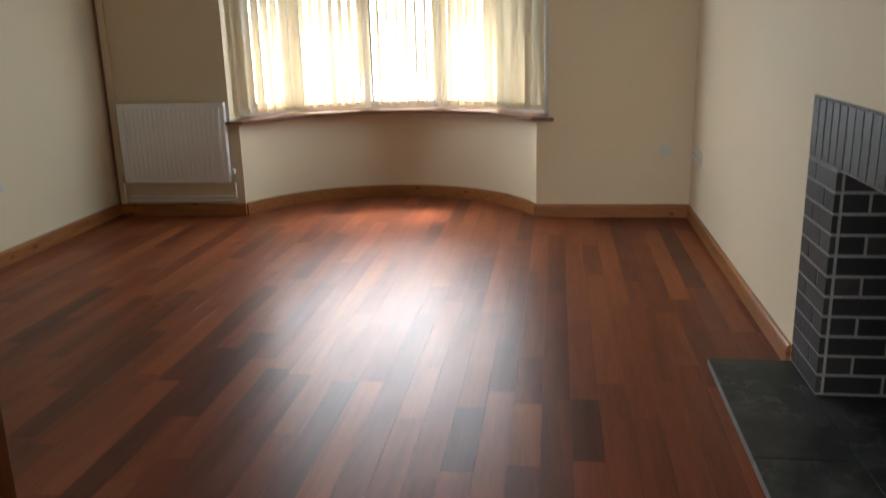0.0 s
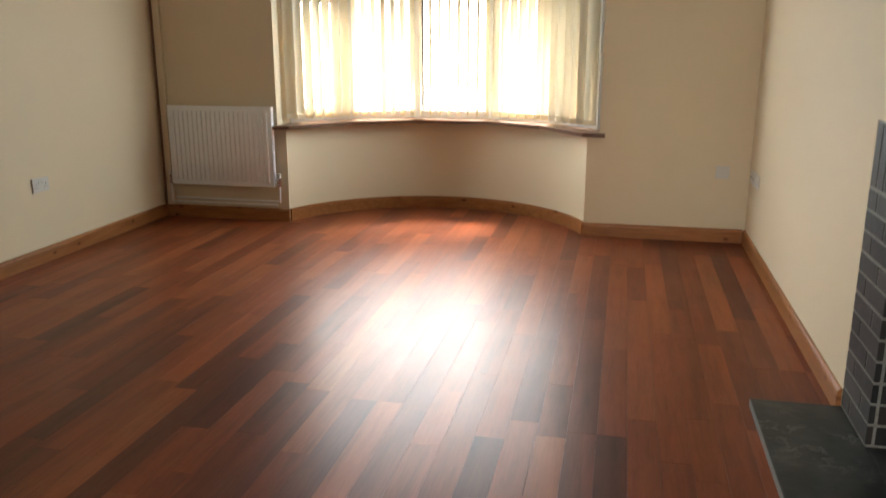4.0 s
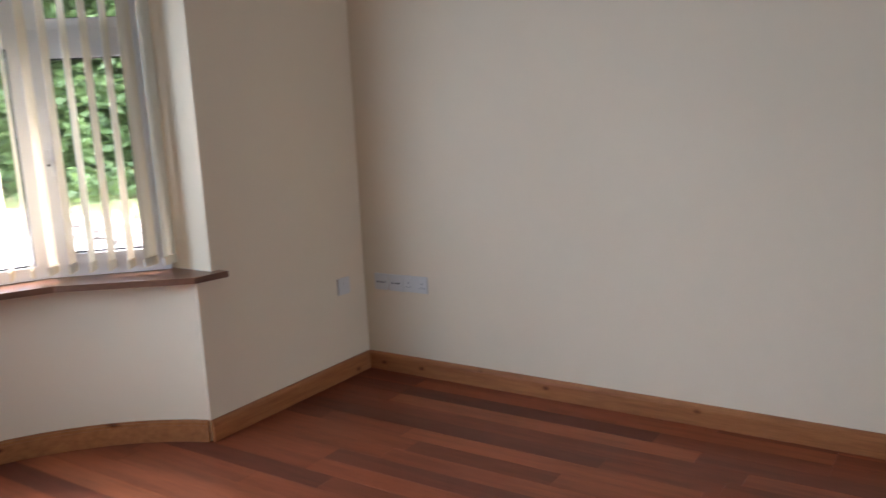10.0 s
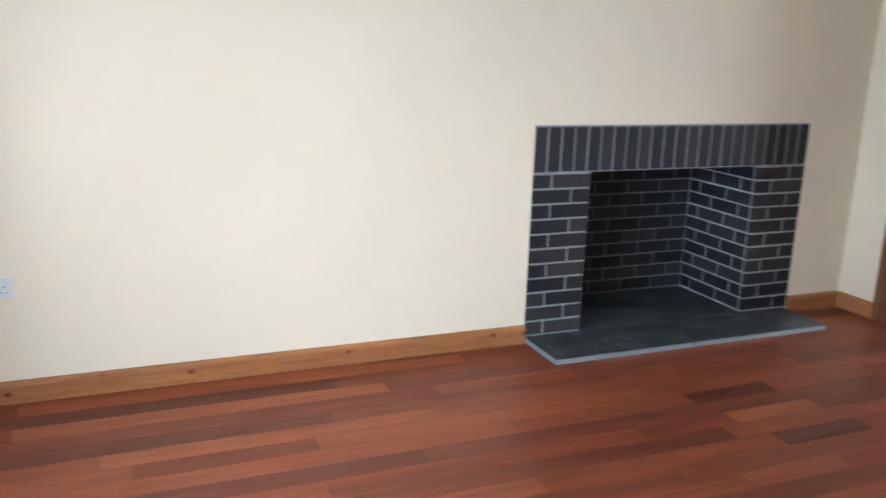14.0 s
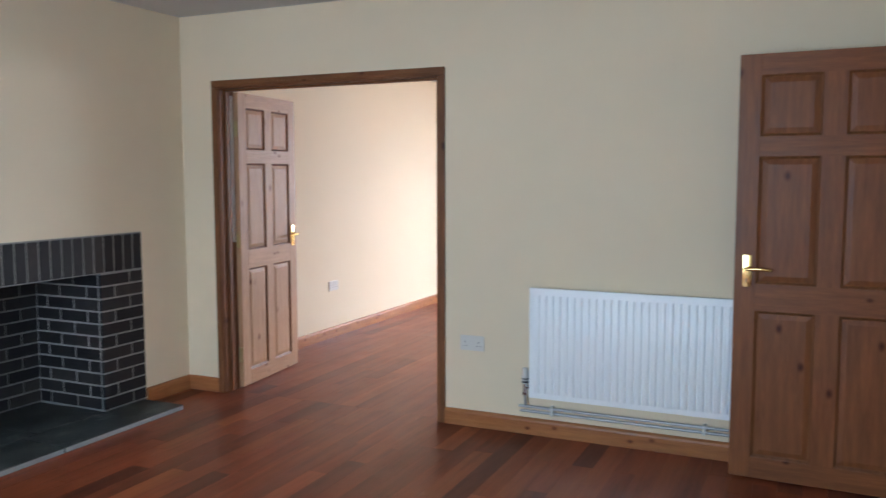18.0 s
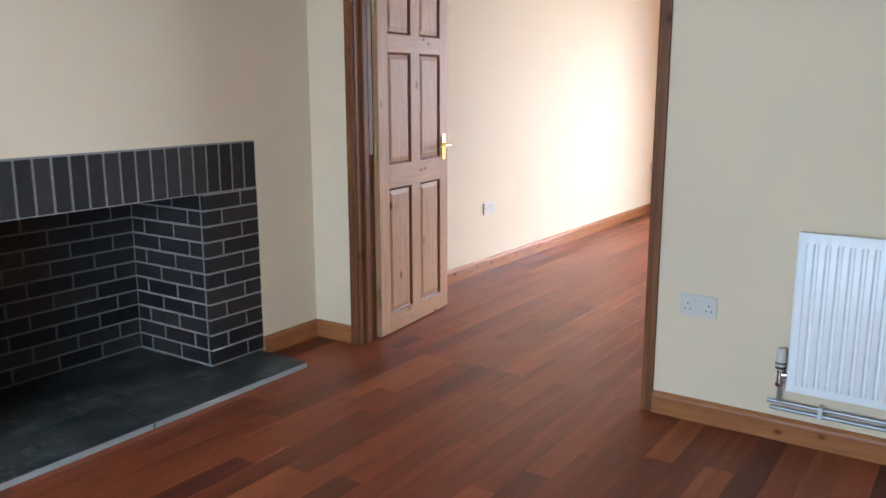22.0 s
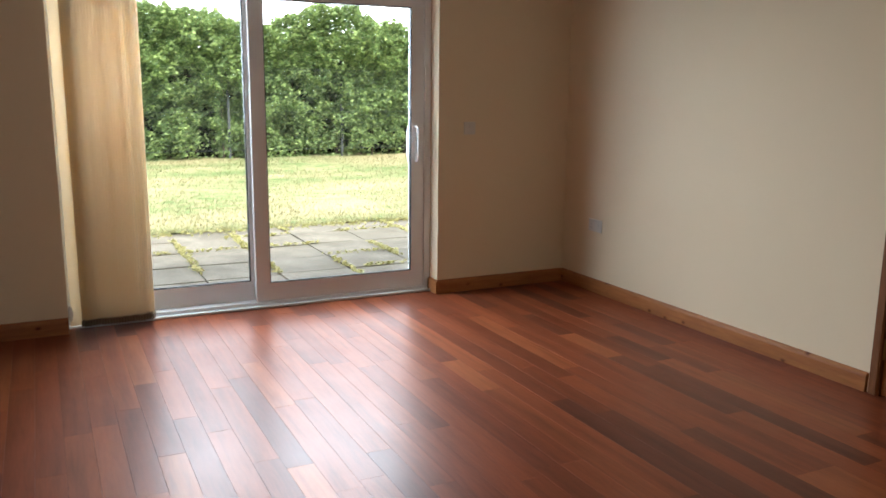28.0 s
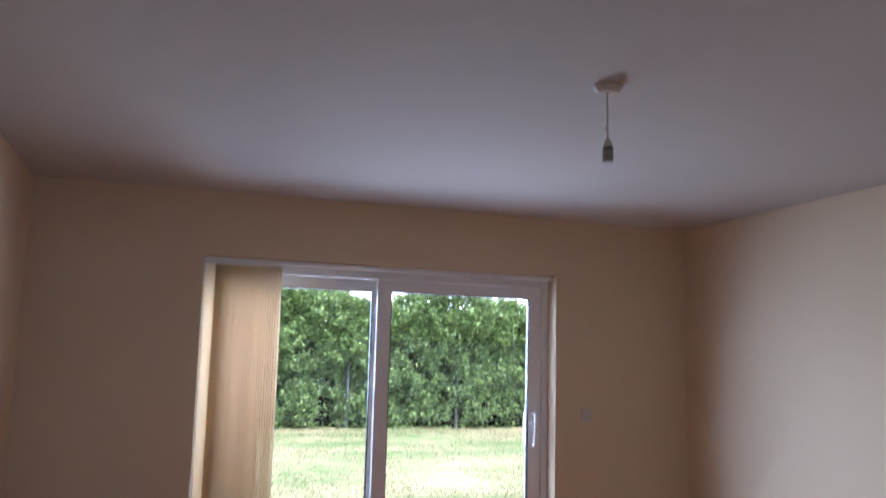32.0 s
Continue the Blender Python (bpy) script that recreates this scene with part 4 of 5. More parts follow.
slide = sliding_panel(-3.195, -2.02, GY - 0.012, 0.036, 1.998, 0.09, 0.115, 0.075)
sliding_panel(-2.085, PX1 - 0.045, GY - 0.07, 0.036, 1.998, 0.085, 0.125, 0.075)
hb = box(-3.160, -3.122, GY - 0.012, GY - 0.002, 0.905, 1.155, bevel=0.004)
part("handle_plate", hb, UPVC, slide)
def bow_pull(x, y0, out, z0, z1):
    """A D-shaped pull bar standing off the stile."""
    b = bmesh.new()
    line = [(y0, z0), (y0 + out * 0.6, z0 + 0.004), (y0 + out, z0 + 0.035), (y0 + out, z1 - 0.035), (y0 + out * 0.6, z1 - 0.004), (y0, z1)]
    for (ya, za), (yb, zb) in zip(line, line[1:]):
        cyl(b, (x, ya, za), (x, yb, zb), 0.0095, n=12)
        bmesh.ops.create_uvsphere(b, u_segments=10, v_segments=8, radius=0.0095, matrix=Matrix.Translation((x, yb, zb)))
    return b


part("pull_handle", bow_pull(-3.137, GY - 0.004, 0.042, 0.915, 1.145), UPVC, slide, smooth=True)
part("pull_handle", bow_pull(-3.120, GY - 0.064, -0.042, 0.915, 1.145), UPVC, slide, "white pull handle on the garden side", smooth=True)
part("lock", cyl(bmesh.new(), (-3.149, GY - 0.006, 1.065), (-3.149, GY + 0.001, 1.065), 0.008, n=12), DARKPL, slide)
part("catch", box(-3.16, -3.03, GY - 0.012, GY - 0.002, 1.955, 1.972, bevel=0.002), UPVC, slide)

vb = thing("vertical_blind", "tan vertical slat blind drawn to one side", "blind")
part("head_rail", box(PX0 + 0.02, PX1 - 0.01, -5.885, -5.845, 2.045, 2.07, bevel=0.004), UPVC, vb)
stack = slat_mesh("stacked_slat", 0.089, 0.03, 2.03, 0.006)
stack.materials[0] = BLIND_T
wme = mesh_of(box(-0.0445, 0.0445, -0.003, 0.006, 0.03, 0.066, bevel=0.0015), "weight", mat("brown_weight", (0.16, 0.10, 0.05), 0.7))
hook = mesh_of(box(-0.005, 0.005, -0.0035, 0.0035, 2.028, 2.047, bevel=0.001), "hook", UPVC)
rng = random.Random(9)
for i in range(26):
    x = -0.990 - 0.385 * i / 25
    m = pose(x, -5.868 + rng.uniform(-0.002, 0.002), rng.uniform(-0.004, 0.002), 0, 0, 90 - 14.2 + rng.uniform(-0.8, 0.8))
    sl = new("slat", stack)
    sl.parent = vb
    sl.matrix_local = m
    wt = new("weight", wme)
    wt.parent = sl
    hk = new("hook", hook)
    hk.parent = sl
end_slat = new("slat", stack)
end_slat.parent = vb
end_slat.matrix_local = pose(-0.962, -5.872, 0, 0, 0, 14)
b = cyl(bmesh.new(), (-0.922, -5.835, 0.13), (-0.922, -5.835, 2.04), 0.0025, n=8)
part("cord", b, UPVC, vb)
b = bmesh.new()
bmesh.ops.create_uvsphere(b, u_segments=14, v_segments=10, radius=1, matrix=Matrix.Translation((-0.922, -5.835, 0.11)) @ Matrix.Diagonal((0.014, 0.009, 0.045, 1)))
part("cord_weight", b, PLASTIC, vb, smooth=True)

# ---- hearth ----
hearth = thing("hearth", "grey-green slate hearth slabs in front of the fireplace", "hearth")
for y0, y1 in ((0.424, 1.297), (1.303, 2.100)):
    b = box(-0.322, 0.0, y0, y1, 0.001, 0.030, bevel=0.002)
    s = part("slab", b, SLATE, hearth)
    part("sawn_edge", box(-0.3245, -0.3215, y0 + 0.001, y1 - 0.001, 0.002, 0.026), SLATE_EDGE, s, "pale sawn slate edge")
part("sawn_edge", box(-0.321, -0.002, 2.0995, 2.103, 0.002, 0.026), SLATE_EDGE, hearth, "pale sawn slate edge")
for y0, y1 in ((0.735, 1.20), (1.203, 1.78)):
    part("slab", box(0.002, 0.33, y0, y1, 0.001, 0.030, bevel=0.002), SLATE, hearth)
part("slab", box(0.334, 0.56, 0.735, 1.78, 0.001, 0.027, bevel=0.002), SLATE, hearth)

# ---- garden and drive ----
def ground_mat(name, stops, s1, s2, rough=0.9, bump=0.5, stretch=(1, 1, 1)):
    m = mat(name, stops[1][1], rough, spec=0.15)
    g = Graph(m)
    c = g.coords(stretch)
    a, d = g.noise(c.outputs[0], s1, 6), g.noise(c.outputs[0], s2, 6)
    g.colour(g.ramp(g.mix("MIX", 0.45, a.outputs[0], d.outputs[0]), stops).outputs[0])
    g.bump(d.outputs[0], bump, 0.02)
    return m


LAWN = ground_mat("mown_grass_ground", [(0.42, (0.075, 0.125, 0.034)), (0.48, (0.15, 0.175, 0.072)), (0.55, (0.265, 0.225, 0.125))], 0.8, 9, stretch=(0.4, 1, 1))
DRIVE = ground_mat("pale_gravel_drive", [(0.3, (0.26, 0.25, 0.23)), (0.5, (0.34, 0.33, 0.30)), (0.7, (0.42, 0.41, 0.38))], 2.0, 60)
SLAB = ground_mat("weathered_concrete_slab", [(0.35, (0.092, 0.082, 0.062)), (0.5, (0.132, 0.119, 0.093)), (0.65, (0.196, 0.176, 0.141))], 3.0, 40, 0.85, 0.3)
EARTH = ground_mat("dark_soil", [(0.3, (0.03, 0.024, 0.016)), (0.5, (0.05, 0.04, 0.026)), (0.7, (0.07, 0.058, 0.038))], 3.0, 30)


def ground_sheet(name, x0, x1, y0, y1, z, material, label, step=1.0, wob=0.02, rise=None):
    b = bmesh.new()
    nx, ny = max(1, int((x1 - x0) / step)), max(1, int((y1 - y0) / step))
    g = [[b.verts.new((x0 + (x1 - x0) * i / nx, y0 + (y1 - y0) * j / ny, z + wob * noise.noise(Vector((i * 0.37, j * 0.41, 3.0))))) for i in range(nx + 1)] for j in range(ny + 1)]
    if rise:
        for v in b.verts:
            v.co.z += rise(v.co.x, v.co.y)
    for j in range(ny):
        for i in range(nx):
            b.faces.new((g[j][i], g[j][i + 1], g[j + 1][i + 1], g[j + 1][i]))
    return structure(name, b, material, label, True)


ground_sheet("ground", -400, 400, -400, 400, -0.35, LAWN, "rough grass reaching to the horizon", 20, 0)
ground_sheet("lawn", -24, 14, -19.5, -9.65, -0.10, LAWN, "freshly mown patchy lawn with dry clippings", 0.5, 0.04)
structure("patio_bed", box(-9, 4, -9.75, -6.12, -0.30, -0.165), EARTH, "dark soil under the paving")
structure("plinth", box(BW - 0.3, BE + 0.3, -6.13, BS - 0.3, -0.35, 0.0), SLAB, "concrete plinth under the garden door")
def uphill(x, y):
    """The land beyond the drive climbs away to one side."""
    s = min(1.0, max(0.0, (4.0 - x) / 6.0))
    return max(0.0, y - 9.0) * 0.13 * s * s * (3 - 2 * s)


ground_sheet("drive", -40, 40, 5.9, 36, -0.25, DRIVE, "pale sunlit gravel drive climbing away", 1.0, 0.01, uphill)

# paving slabs
pav = thing("paving", "weathered grey concrete paving slabs with weeds in the joints", "paving", kind="structure")
rng = random.Random(11)
slab_me = mesh_of(box(-0.295, 0.295, -0.292, 0.292, -0.02, 0.02, bevel=0.006), "paving_slab", SLAB)
for row in range(6):
    for col in range(13):
        o = new("paving_slab", slab_me)
        o.parent = pav
        o.matrix_local = pose(1.35 - 0.6 * col, -6.45 - 0.595 * row - 0.028, -0.14 + rng.uniform(-0.006, 0.006), rng.uniform(-0.7, 0.7), rng.uniform(-0.7, 0.7), rng.uniform(-0.5, 0.5))


def leaf_mat(name, lo, hi):
    m = mat(name, lo, 0.5, spec=0.3)
    g = Graph(m)
    geo = g.node("ShaderNodeNewGeometry")
    g.colour(g.ramp(geo.outputs["Random Per Island"], [(0.0, lo), (0.65, tuple(a + 0.36 * (c - a) for a, c in zip(lo, hi))), (1.0, hi)]).outputs[0])
    tr = g.node("ShaderNodeBsdfTranslucent")
    tr.inputs["Color"].default_value = (*hi, 1)
    mx = g.node("ShaderNodeMixShader", Fac=0.3)
    g.link(g.b.outputs[0], mx.inputs[1])
    g.link(tr.outputs[0], mx.inputs[2])
    g.link(mx.outputs[0], g.t.nodes["Material Output"].inputs[0])
    return m


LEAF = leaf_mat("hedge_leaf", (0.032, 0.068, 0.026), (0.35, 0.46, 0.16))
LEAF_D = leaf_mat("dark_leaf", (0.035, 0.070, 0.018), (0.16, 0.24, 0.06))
BLADE = leaf_mat("grass_blade", (0.11, 0.15, 0.055), (0.37, 0.32, 0.185))
LEAF_T = leaf_mat("tree_leaf", (0.045, 0.085, 0.028), (0.15, 0.23, 0.075))
WEED = leaf_mat("paving_weed", (0.20, 0.21, 0.06), (0.42, 0.37, 0.17))
STEM = mat("bark", (0.06, 0.045, 0.03), 0.9)


def leaf_cloud(name, material, pts, size, rngs):
    """Many small folded leaves, each a pair of triangles on either side of a midrib."""
    n = len(pts)
    r = np.random.RandomState(rngs)
    d = r.normal(size=(n, 3))
    d[:, 2] = d[:, 2] * 0.6 - 0.2
    d /= np.linalg.norm(d, axis=1)[:, None]
    e = np.cross(d, r.normal(size=(n, 3)))
    e /= np.linalg.norm(e, axis=1)[:, None]
    up = np.cross(d, e)
    s = size * r.uniform(0.6, 1.35, n)[:, None]
    p = np.asarray(pts)
    v = np.stack([p - d * s * 0.5, p + e * s * 0.32 + up * s * 0.10, p + d * s * 0.6, p - e * s * 0.32 + up * s * 0.10], 1).reshape(-1, 3)
    i = np.arange(n)[:, None] * 4
    f = np.concatenate([i + [[0, 1, 2]], i + [[0, 2, 3]]], 0)
    me = bpy.data.meshes.new(name)
    me.from_pydata(v.tolist(), [], f.tolist())
    me.materials.append(material)
    return me


def hedge_points(n, x0, x1, y0, depth, top, seed):
    """Points in clumps through a hedge with an uneven face and crest."""
    r = np.random.RandomState(seed)
    out = []
    while len(out) < n:
        x = r.uniform(x0, x1)
        z = r.uniform(0, 1) ** 0.7
        crest = top + 0.5 * noise.noise(Vector((x * 0.55, 1.3, seed))) + 0.25 * noise.noise(Vector((x * 1.9, 5.1, seed))) + 0.4 * abs(noise.noise(Vector((x * 5.1, 2.2, seed))))
        zz = z * crest
        face = 0.34 * noise.noise(Vector((x * 1.3, zz * 1.4, seed))) + 0.24 * noise.noise(Vector((x * 3.9, zz * 4.1, seed + 2)))
        gap = noise.noise(Vector((x * 2.6, zz * 2.6, seed + 9)))
        if gap < -0.26 and zz < 2.2 and r.rand() < 0.9:
            continue
        y = y0 + 0.55 * (zz / 2.8) ** 2 - face - abs(r.normal()) * depth * (0.35 if r.rand() < 0.7 else 1.0)
        out.append((x, y, zz - 0.12))
    return out


hedge = thing("hedge", "dense overgrown green hedge behind a wire fence", "hedge")
new_ob = new("foliage", leaf_cloud("foliage", LEAF, hedge_points(150000, -13, 4, -18.6, 0.5, 2.9, 3), 0.082, 3))
new_ob.parent = hedge
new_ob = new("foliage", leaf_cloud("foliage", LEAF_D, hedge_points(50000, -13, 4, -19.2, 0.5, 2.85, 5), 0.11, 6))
new_ob.parent = hedge
b = bmesh.new()
rng = random.Random(5)
for i in range(110):
    x = rng.uniform(-17, 6)
    p = Vector((x, -19.0 + rng.uniform(-0.2, 0.3), -0.15))
    q = p + Vector((rng.uniform(-0.4, 0.4), rng.uniform(-0.2, 0.2), rng.uniform(1.4, 2.5)))
    cyl(b, p, q, 0.022, 0.006, 6, False)
part("stems", b, STEM, hedge)
# near-black box painted as the shade seen through gaps in the leaves
part("core", box(-17, 6, -20.2, -19.6, -0.3, 1.95), mat("painted_hedge_shade", (0.012, 0.018, 0.008), 1.0), hedge)

FENCE = mat("weathered_concrete_post", (0.05, 0.056, 0.053), 0.9)
WIRE = mat("galvanised_wire", (0.05, 0.06, 0.06), 0.5, 0.5)
fence = thing("wire_fence", "concrete posts with chain-link wire in front of the hedge", "fence")
pm = bmesh.new()
bx(pm, -0.027, 0.027, -0.027, 0.027, -0.3, 2.02, bevel=0.008)
bx(pm, -0.03, 0.03, -0.03, 0.03, 0, 0.30, m=pose(0, 0, 2.01, -40))
pme = mesh_of(pm, "post", FENCE)
for i in range(-3, 5):
    o = new("post", pme)
    o.parent = fence
    o.location = (-7.03 + 2.53 * i, -18.66, 0)
b = bmesh.new()
for z in (0.1, 0.9, 1.8):
    cyl(b, (-16, -18.3, z), (6, -18.3, z), 0.004, n=5, caps=False)
for k in range(-32, 260):
    x = -16 + k * 0.0845
    for s in (0, 1):
        xa, xb = (x, x + 1.7) if s else (x + 1.7, x)
        if max(xa, xb) > 6 or min(xa, xb) < -16:
            continue
        p, q = Vector((xa, -18.3, 0.1)), Vector((xb, -18.3, 1.8))
        vs = [b.verts.new(p + Vector((dx, 0, 0))) for dx in (-0.0014, 0.0014)] + [b.verts.new(q + Vector((dx, 0, 0))) for dx in (0.0014, -0.0014)]
        b.faces.new(vs)
part("wire_mesh", b, WIRE, fence)

# grass blades and clippings
def blades(n, x0, x1, y0, y1, z, h, seed, name, label):
    r = np.random.RandomState(seed)
    p = np.stack([r.uniform(x0, x1, n), y1 - (y1 - y0) * r.uniform(0, 1, n) ** 1.5, np.full(n, z)], 1)
    a = r.uniform(0, 2 * np.pi, n)
    hh = h * r.uniform(0.4, 1.3, n)
    d = np.stack([np.cos(a), np.sin(a), np.zeros(n)], 1)
    tip = p + d * (hh * r.uniform(0.3, 1.1, n))[:, None] + np.array([0, 0, 1.0]) * hh[:, None]
    side = np.stack([-np.sin(a), np.cos(a), np.zeros(n)], 1) * 0.006
    v = np.stack([p - side, p + side, tip], 1).reshape(-1, 3)
    f = (np.arange(n)[:, None] * 3 + [[0, 1, 2]])
    me = bpy.data.meshes.new(name)
    me.from_pydata(v.tolist(), [], f.tolist())
    me.materials.append(BLADE)
    return tagged(new(name, me), label, "grass", kind="stuff")


blades(70000, -12, 4, -18.6, -9.6, -0.10, 0.045, 2, "grass", "short mown grass with dry pale clippings")
r = np.random.RandomState(8)
joint = []
for k in range(6):
    y = -6.775 - 0.595 * k
    joint += [(x, y) for x in r.uniform(-6, 1.6, 330) if noise.noise(Vector((x * 1.3, y, 2))) > 0.02]
for k in range(13):
    x = 1.05 - 0.6 * k
    joint += [(x + 0.012 * r.normal(), y) for y in r.uniform(-9.8, -6.2, 260) if noise.noise(Vector((x, y * 0.9, 7))) > -0.05]
joint += [(x, -9.62 + 0.10 * r.normal()) for x in r.uniform(-8, 3, 1500)]
pts = [(x + 0.015 * r.normal(), y + 0.015 * r.normal(), -0.11 + 0.02 * r.rand()) for x, y in joint for _ in range(3)]
tagged(new("weeds", leaf_cloud("weeds", WEED, pts, 0.03, 12)), "yellow-green weeds growing in the paving joints", "weeds", kind="stuff")

# far hill beyond the hedge
b = bmesh.new()
prev = None
for i in range(41):
    x = -160 + 8 * i
    z = 9 + 5 * noise.noise(Vector((i * 0.17, 0.4, 1)))
    cur = (b.verts.new((x, -150, -1)), b.verts.new((x, -165, z)), b.verts.new((x, -230, z + 3)))
    if prev:
        b.faces.new((prev[0], cur[0], cur[1], prev[1]))
        b.faces.new((prev[1], cur[1], cur[2], prev[2]))
    prev = cur
structure("backdrop_hill", b, ground_mat("distant_field", [(0.3, (0.05, 0.08, 0.03)), (0.5, (0.09, 0.13, 0.05)), (0.7, (0.13, 0.16, 0.07))], 0.05, 0.6), "low green hill in the distance", True)

# trees and shrubs beyond the drive
def tree(x, y, h, spread, seed, n=15000, size=0.2):
    t = thing("tree", "leafy green tree beside the drive", "tree", at=pose(x, y, -0.3), group="trees along the drive")
    rg = random.Random(seed)
    b = cyl(bmesh.new(), (0, 0, 0), (0.1, 0, h * 0.55), 0.14, 0.07, 10)
    tips = []
    for i in range(11):
        a = rg.uniform(0, 6.28)
        z = h * rg.uniform(0.25, 0.6)
        q = Vector((math.cos(a) * spread * rg.uniform(0.5, 0.9), math.sin(a) * spread * rg.uniform(0.5, 0.9), z + h * rg.uniform(0.1, 0.4)))
        cyl(b, (0.05, 0, z), q, 0.05, 0.012, 6, False)
        tips.append(q)
    part("trunk", b, STEM, t)
    rs = np.random.RandomState(seed)
    pts = []
    for _ in range(46):
        q = tips[rs.randint(len(tips))] if rs.rand() < 0.5 else Vector((rs.normal() * spread * 0.55, rs.normal() * spread * 0.55, h * rs.uniform(0.06, 1.0)))
        pts.append(rs.normal(size=(n // 46, 3)) * (0.30, 0.30, 0.26) * np.array([spread * 0.5, spread * 0.5, h * 0.22]) * 1.6 + np.array(q))
    p = np.concatenate(pts)
    p[:, 2] = np.maximum(p[:, 2], 0.05)
    o = new("crown", leaf_cloud("crown", LEAF_T, p, size, seed))
    o.parent = t


for i, (x, y, h, s) in enumerate(((-14, 38, 5.5, 3.0), (-9, 38, 5.0, 2.8), (-4.5, 37, 5.2, 2.8), (-1.0, 34, 5.0, 2.6), (1.8, 27, 6.5, 2.8), (4.4, 22, 6.5, 2.6), (6.6, 18.5, 6.0, 2.4), (8.6, 15, 5.6, 2.2), (10.2, 11.5, 5.4, 2.2), (3.4, 20.5, 2.4, 1.5), (6.0, 16, 2.2, 1.4), (8.4, 12.5, 2.2, 1.4), (4.5, 31, 9, 3.6), (7.5, 27, 9, 3.4), (9.5, 22, 9, 3.2), (11.5, 17.5, 8.5, 3.0), (13, 13, 8, 3.0))):
    tree(x, y, h, s, 21 + i)
for ob in list(scene.objects):
    if ob.get("group") == "trees along the drive":
        ob.location.z += uphill(ob.location.x, ob.location.y)
ground_sheet("verge", 3.05, 16, 7.0, 33, -0.02, LAWN, "rough grass verge behind the low stone edging", 0.6, 0.10, uphill)
blades(14000, 3.1, 9, 9, 26, 0.0, 0.16, 5, "verge_grass", "long bright verge grass")
STONE = ground_mat("pale_edging_stone", [(0.3, (0.20, 0.17, 0.14)), (0.5, (0.33, 0.29, 0.25)), (0.7, (0.48, 0.44, 0.38))], 5, 50, 0.9, 0.6)
edging = thing("stone_edging", "low pale stone edging wall along the drive", "garden wall")
rng = random.Random(31)
for k in range(3):
    y = 7.2 + 0.15 * k
    while y < 28:
        L = rng.uniform(0.28, 0.5)
        b = box(-0.13, 0.13, 0.012, L - 0.012, 0.005, 0.112, bevel=0.018)
        for v in b.verts:
            v.co += Vector((rng.uniform(-0.012, 0.012), 0, rng.uniform(-0.008, 0.008)))
        st = part("stone", b, STONE, edging)
        st.location = (2.95 + rng.uniform(-0.03, 0.03) + 0.02 * k, y, -0.30 + 0.115 * k + uphill(2.95, y))
        y += L

# ---- fireplace brickwork ----
fp = thing("fireplace", "open fireplace of blue-black bricks with pale mortar joints", "fireplace")
F0, F1, O0, O1, FB = 0.396, 2.108, 0.727, 1.783, 0.55
REC = 0.0025
# darker colour on the back mortar stands in for shade in the recess
SHADED_MORTAR = mat("shaded_mortar", (0.135, 0.13, 0.125), 0.95, spec=0.1)
part("mortar_pier", box(REC, FB + 0.1, O1 + REC, F1 - 0.001, 0.0, 0.862), MORTAR, fp, "pale grey mortar")
part("mortar_pier", box(REC, FB + 0.1, F0 + 0.001, O0 - REC, 0.0, 0.862), MORTAR, fp, "pale grey mortar")
part("mortar_back", box(FB + REC, FB + 0.1, O0 - REC, O1 + REC, 0.0, 0.862), SHADED_MORTAR, fp, "grey mortar coloured darker for the shade at the back")
part("mortar_lintel", box(REC, 0.105, F0 + 0.001, F1 - 0.001, 0.862, 1.091), MORTAR, fp, "pale grey mortar")
# near-black slab closes the top of the fireplace opening
part("throat", box(0.105, FB + 0.1, F0 + 0.001, F1 - 0.001, 0.95, 1.0), mat("flue_black", (0.008, 0.008, 0.008), 0.95), fp, "black flue throat")
rng = random.Random(3)
brick_cache = {}
def brick(cx, cy, cz, lx, ly, lz):
    key = (round(lx, 4), round(ly, 4), round(lz, 4))
    if key not in brick_cache:
        brick_cache[key] = mesh_of(box(-lx / 2, lx / 2, -ly / 2, ly / 2, -lz / 2, lz / 2, bevel=0.0022), "brick", BRICK)
    o = new("brick", brick_cache[key])
    o.parent = fp
    o.location = (cx, cy + rng.uniform(-0.001, 0.001), cz + rng.uniform(-0.0008, 0.0008))


J, C0 = 0.010, 0.037
D = 0.02
for k in range(11):
    z = C0 + 0.075 * k + 0.0325
    for (y0, y1, far) in ((O1, F1, 1), (F0, O0, -1)):
        w = y1 - y0
        half, full = 0.1005, w - 0.1005 - J
        a, c = (full, half) if (k % 2 == 0) == (far > 0) else (half, full)
        brick(D / 2, y0 + a / 2, z, D, a - 0.001, 0.065)
        brick(D / 2, y0 + a + J + c / 2, z, D, c - 0.001, 0.065)
    for yy in (O0, O1):
        s = -1 if yy == O0 else 1
        x = D + J
        first = True
        while x < FB - 0.03:
            L = 0.215
            if first:
                L = 0.085 if k % 2 else 0.195
                first = False
            L = min(L, FB - 0.004 - x)
            brick(x + L / 2, yy + s * D / 2, z, L, D, 0.065)
            x += L + J
    y = O0
    first = True
    while y < O1 - 0.02:
        L = 0.215
        if first:
            L = 0.11 if k % 2 else 0.215
            first = False
        L = min(L, O1 - y - 0.002)
        brick(FB + D / 2, y + L / 2, z, D, L, 0.065)
        y += L + J
n = 23
pitch = (F1 - F0) / n
for i in range(n):
    brick(D / 2, F0 + pitch * (i + 0.5), 0.975, D, pitch - J, 0.216)
    if O0 < F0 + pitch * (i + 0.5) < O1:
        brick(0.055, F0 + pitch * (i + 0.5), 0.868, 0.09, pitch - J, 0.012)

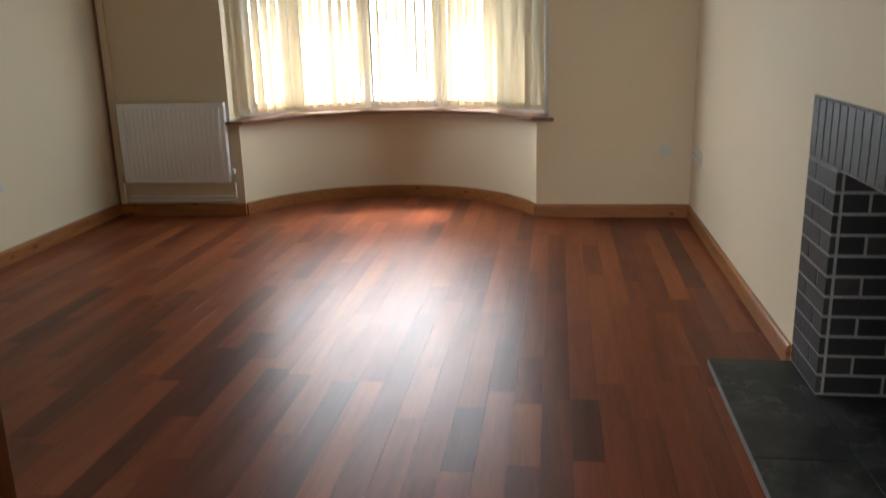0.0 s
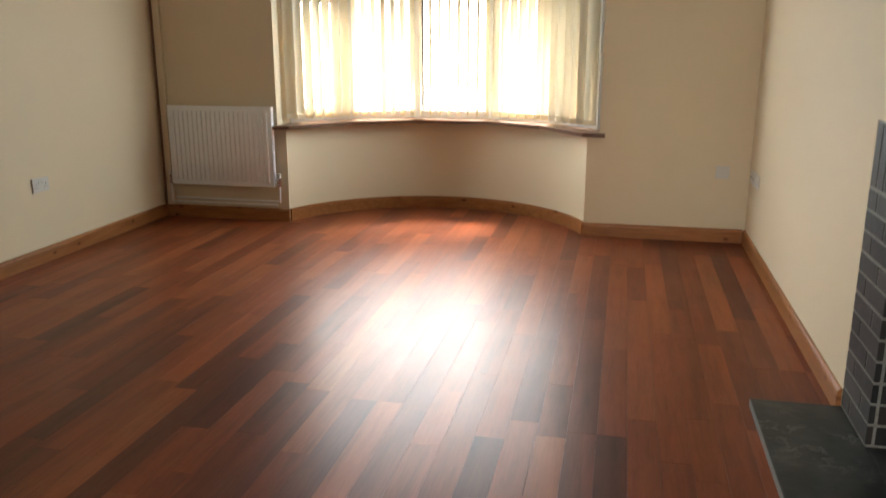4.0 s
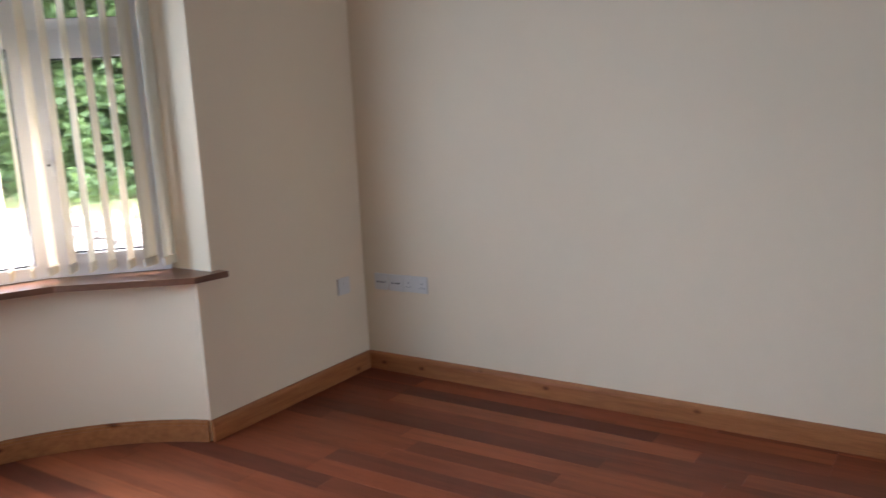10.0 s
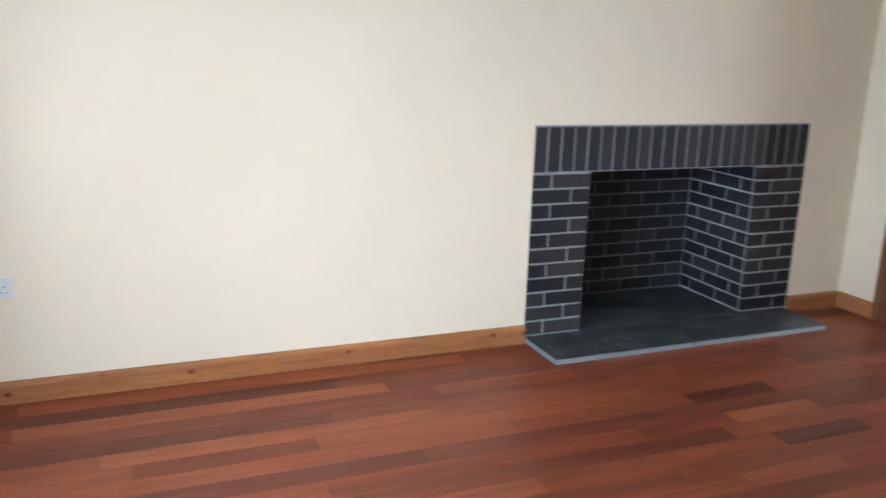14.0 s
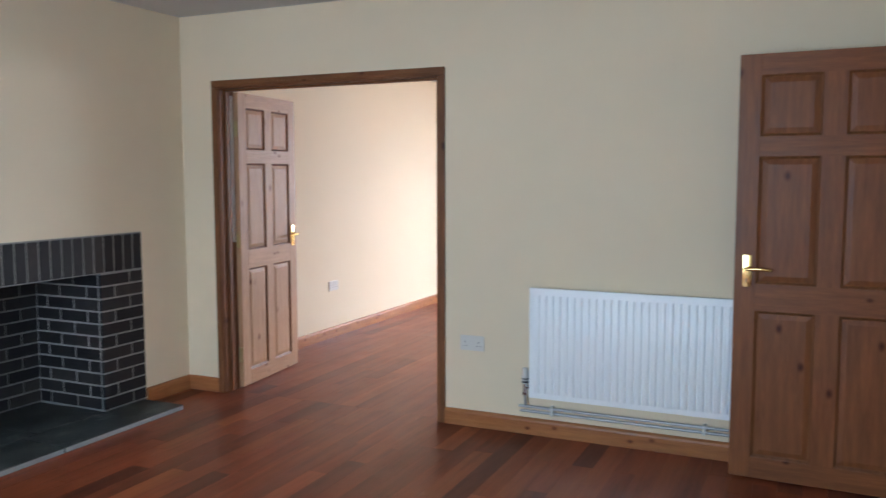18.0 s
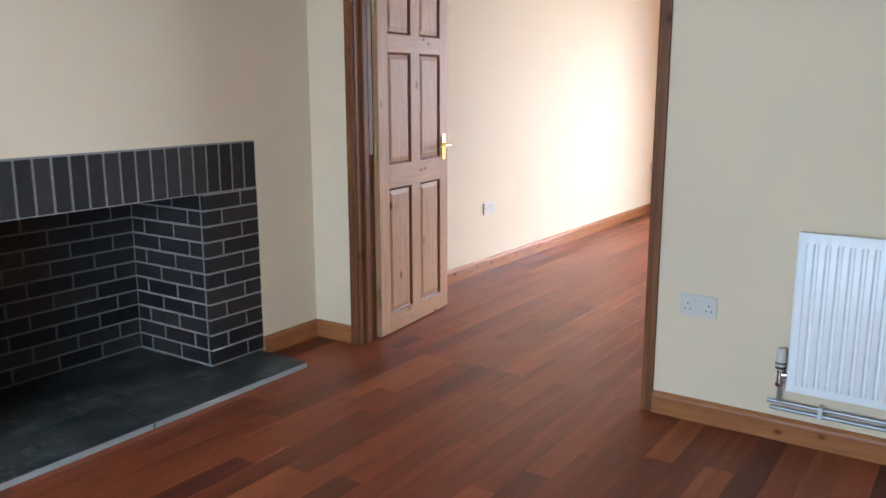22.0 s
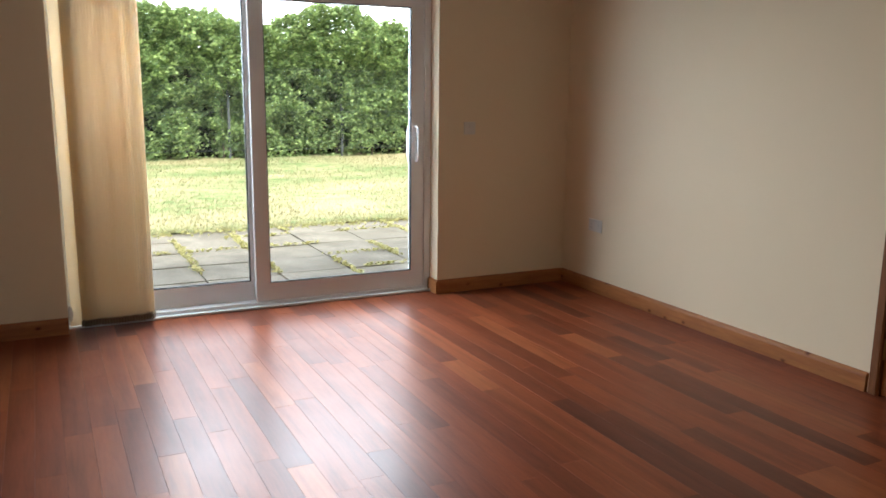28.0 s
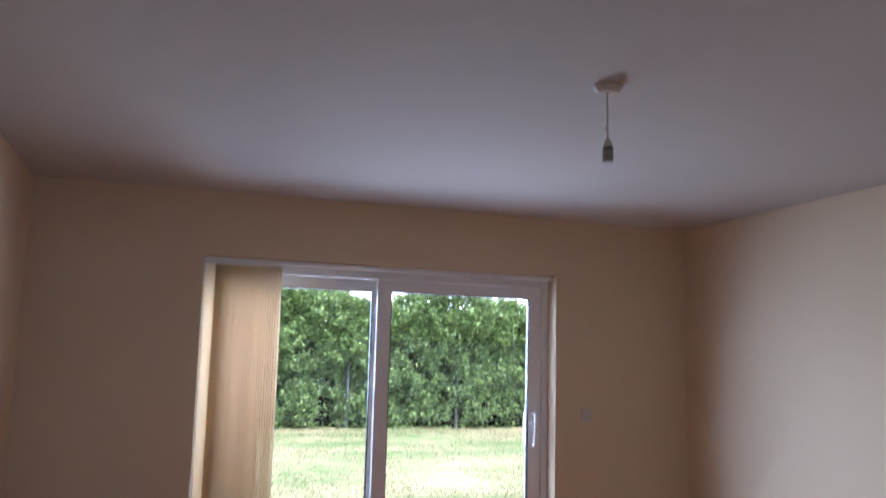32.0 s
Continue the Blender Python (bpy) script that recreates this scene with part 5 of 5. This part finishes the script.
# ---- floors of random-length planks ----
sub = mat("dark_joint", (0.012, 0.006, 0.004), 0.9)
structure("subfloor_front", box(AW - 0.1, AE + 0.1, BN / 2, AN + 0.9, -0.12, -0.012), sub, "dark boards under the planks")
structure("subfloor_back", box(BW - 0.1, BE + 0.1, BS - 0.13, BN / 2, -0.12, -0.012), sub, "dark boards under the planks")
PW = 0.105
plank_cache = {}
def plank_mesh(L):
    k = round(L, 3)
    if k not in plank_cache:
        b = bmesh.new()
        w, c, g = PW / 2, 0.0002, 0.0003
        lo = [b.verts.new((x, y, -0.012)) for x, y in ((-w + g, g), (w - g, g), (w - g, L - g), (-w + g, L - g))]
        mid = [b.verts.new((x, y, -c)) for x, y in ((-w + g, g), (w - g, g), (w - g, L - g), (-w + g, L - g))]
        hi = [b.verts.new((x, y, 0)) for x, y in ((-w + g + c, g + c * 0.6), (w - g - c, g + c * 0.6), (w - g - c, L - g - c * 0.6), (-w + g + c, L - g - c * 0.6))]
        b.faces.new(hi)
        for r0, r1 in ((lo, mid), (mid, hi)):
            for i in range(4):
                j = (i + 1) % 4
                b.faces.new((r0[i], r0[j], r1[j], r1[i]))
        plank_cache[k] = mesh_of(b, "plank", FLOORM)
    return plank_cache[k]


rng = random.Random(17)
LENGTHS = (0.45, 0.65, 0.85, 1.05, 1.25, 1.45)
def lay(name, label, x0, x1, y0, y1, top):
    """Lays planks along y over the rectangle; top gives how far each column runs."""
    fl = thing(name, label, "floor", kind="structure")
    n = 0
    x = x0 + PW / 2
    while x < x1 + PW / 2 - 0.01:
        y, end = y0, top(x)
        first = rng.choice(LENGTHS) * rng.choice((0.4, 0.7, 1.0))
        first = round(first / 0.05) * 0.05
        while y < end - 0.05:
            L = max(0.15, first) if first else rng.choice(LENGTHS)
            first = 0
            if y + L > end - 0.2:
                L = end - y
            o = new("plank", plank_mesh(L))
            o.parent = fl
            o.location = (x, y, rng.uniform(-0.0003, 0.0))
            o.rotation_euler = (0, radians(rng.uniform(-0.04, 0.04)), 0)
            y += L
            n += 1
        x += PW
    return fl


lay("floor_front", "glossy reddish-brown hardwood plank floor of mixed tones", AW, AE, -0.065, AN, lambda x: AN + 0.8 if -3.3 < x < -1.09 else AN)
lay("floor_back", "glossy reddish-brown hardwood plank floor of mixed tones", BW - 0.02, BE, BS - 0.12, -0.065, lambda x: -0.065)
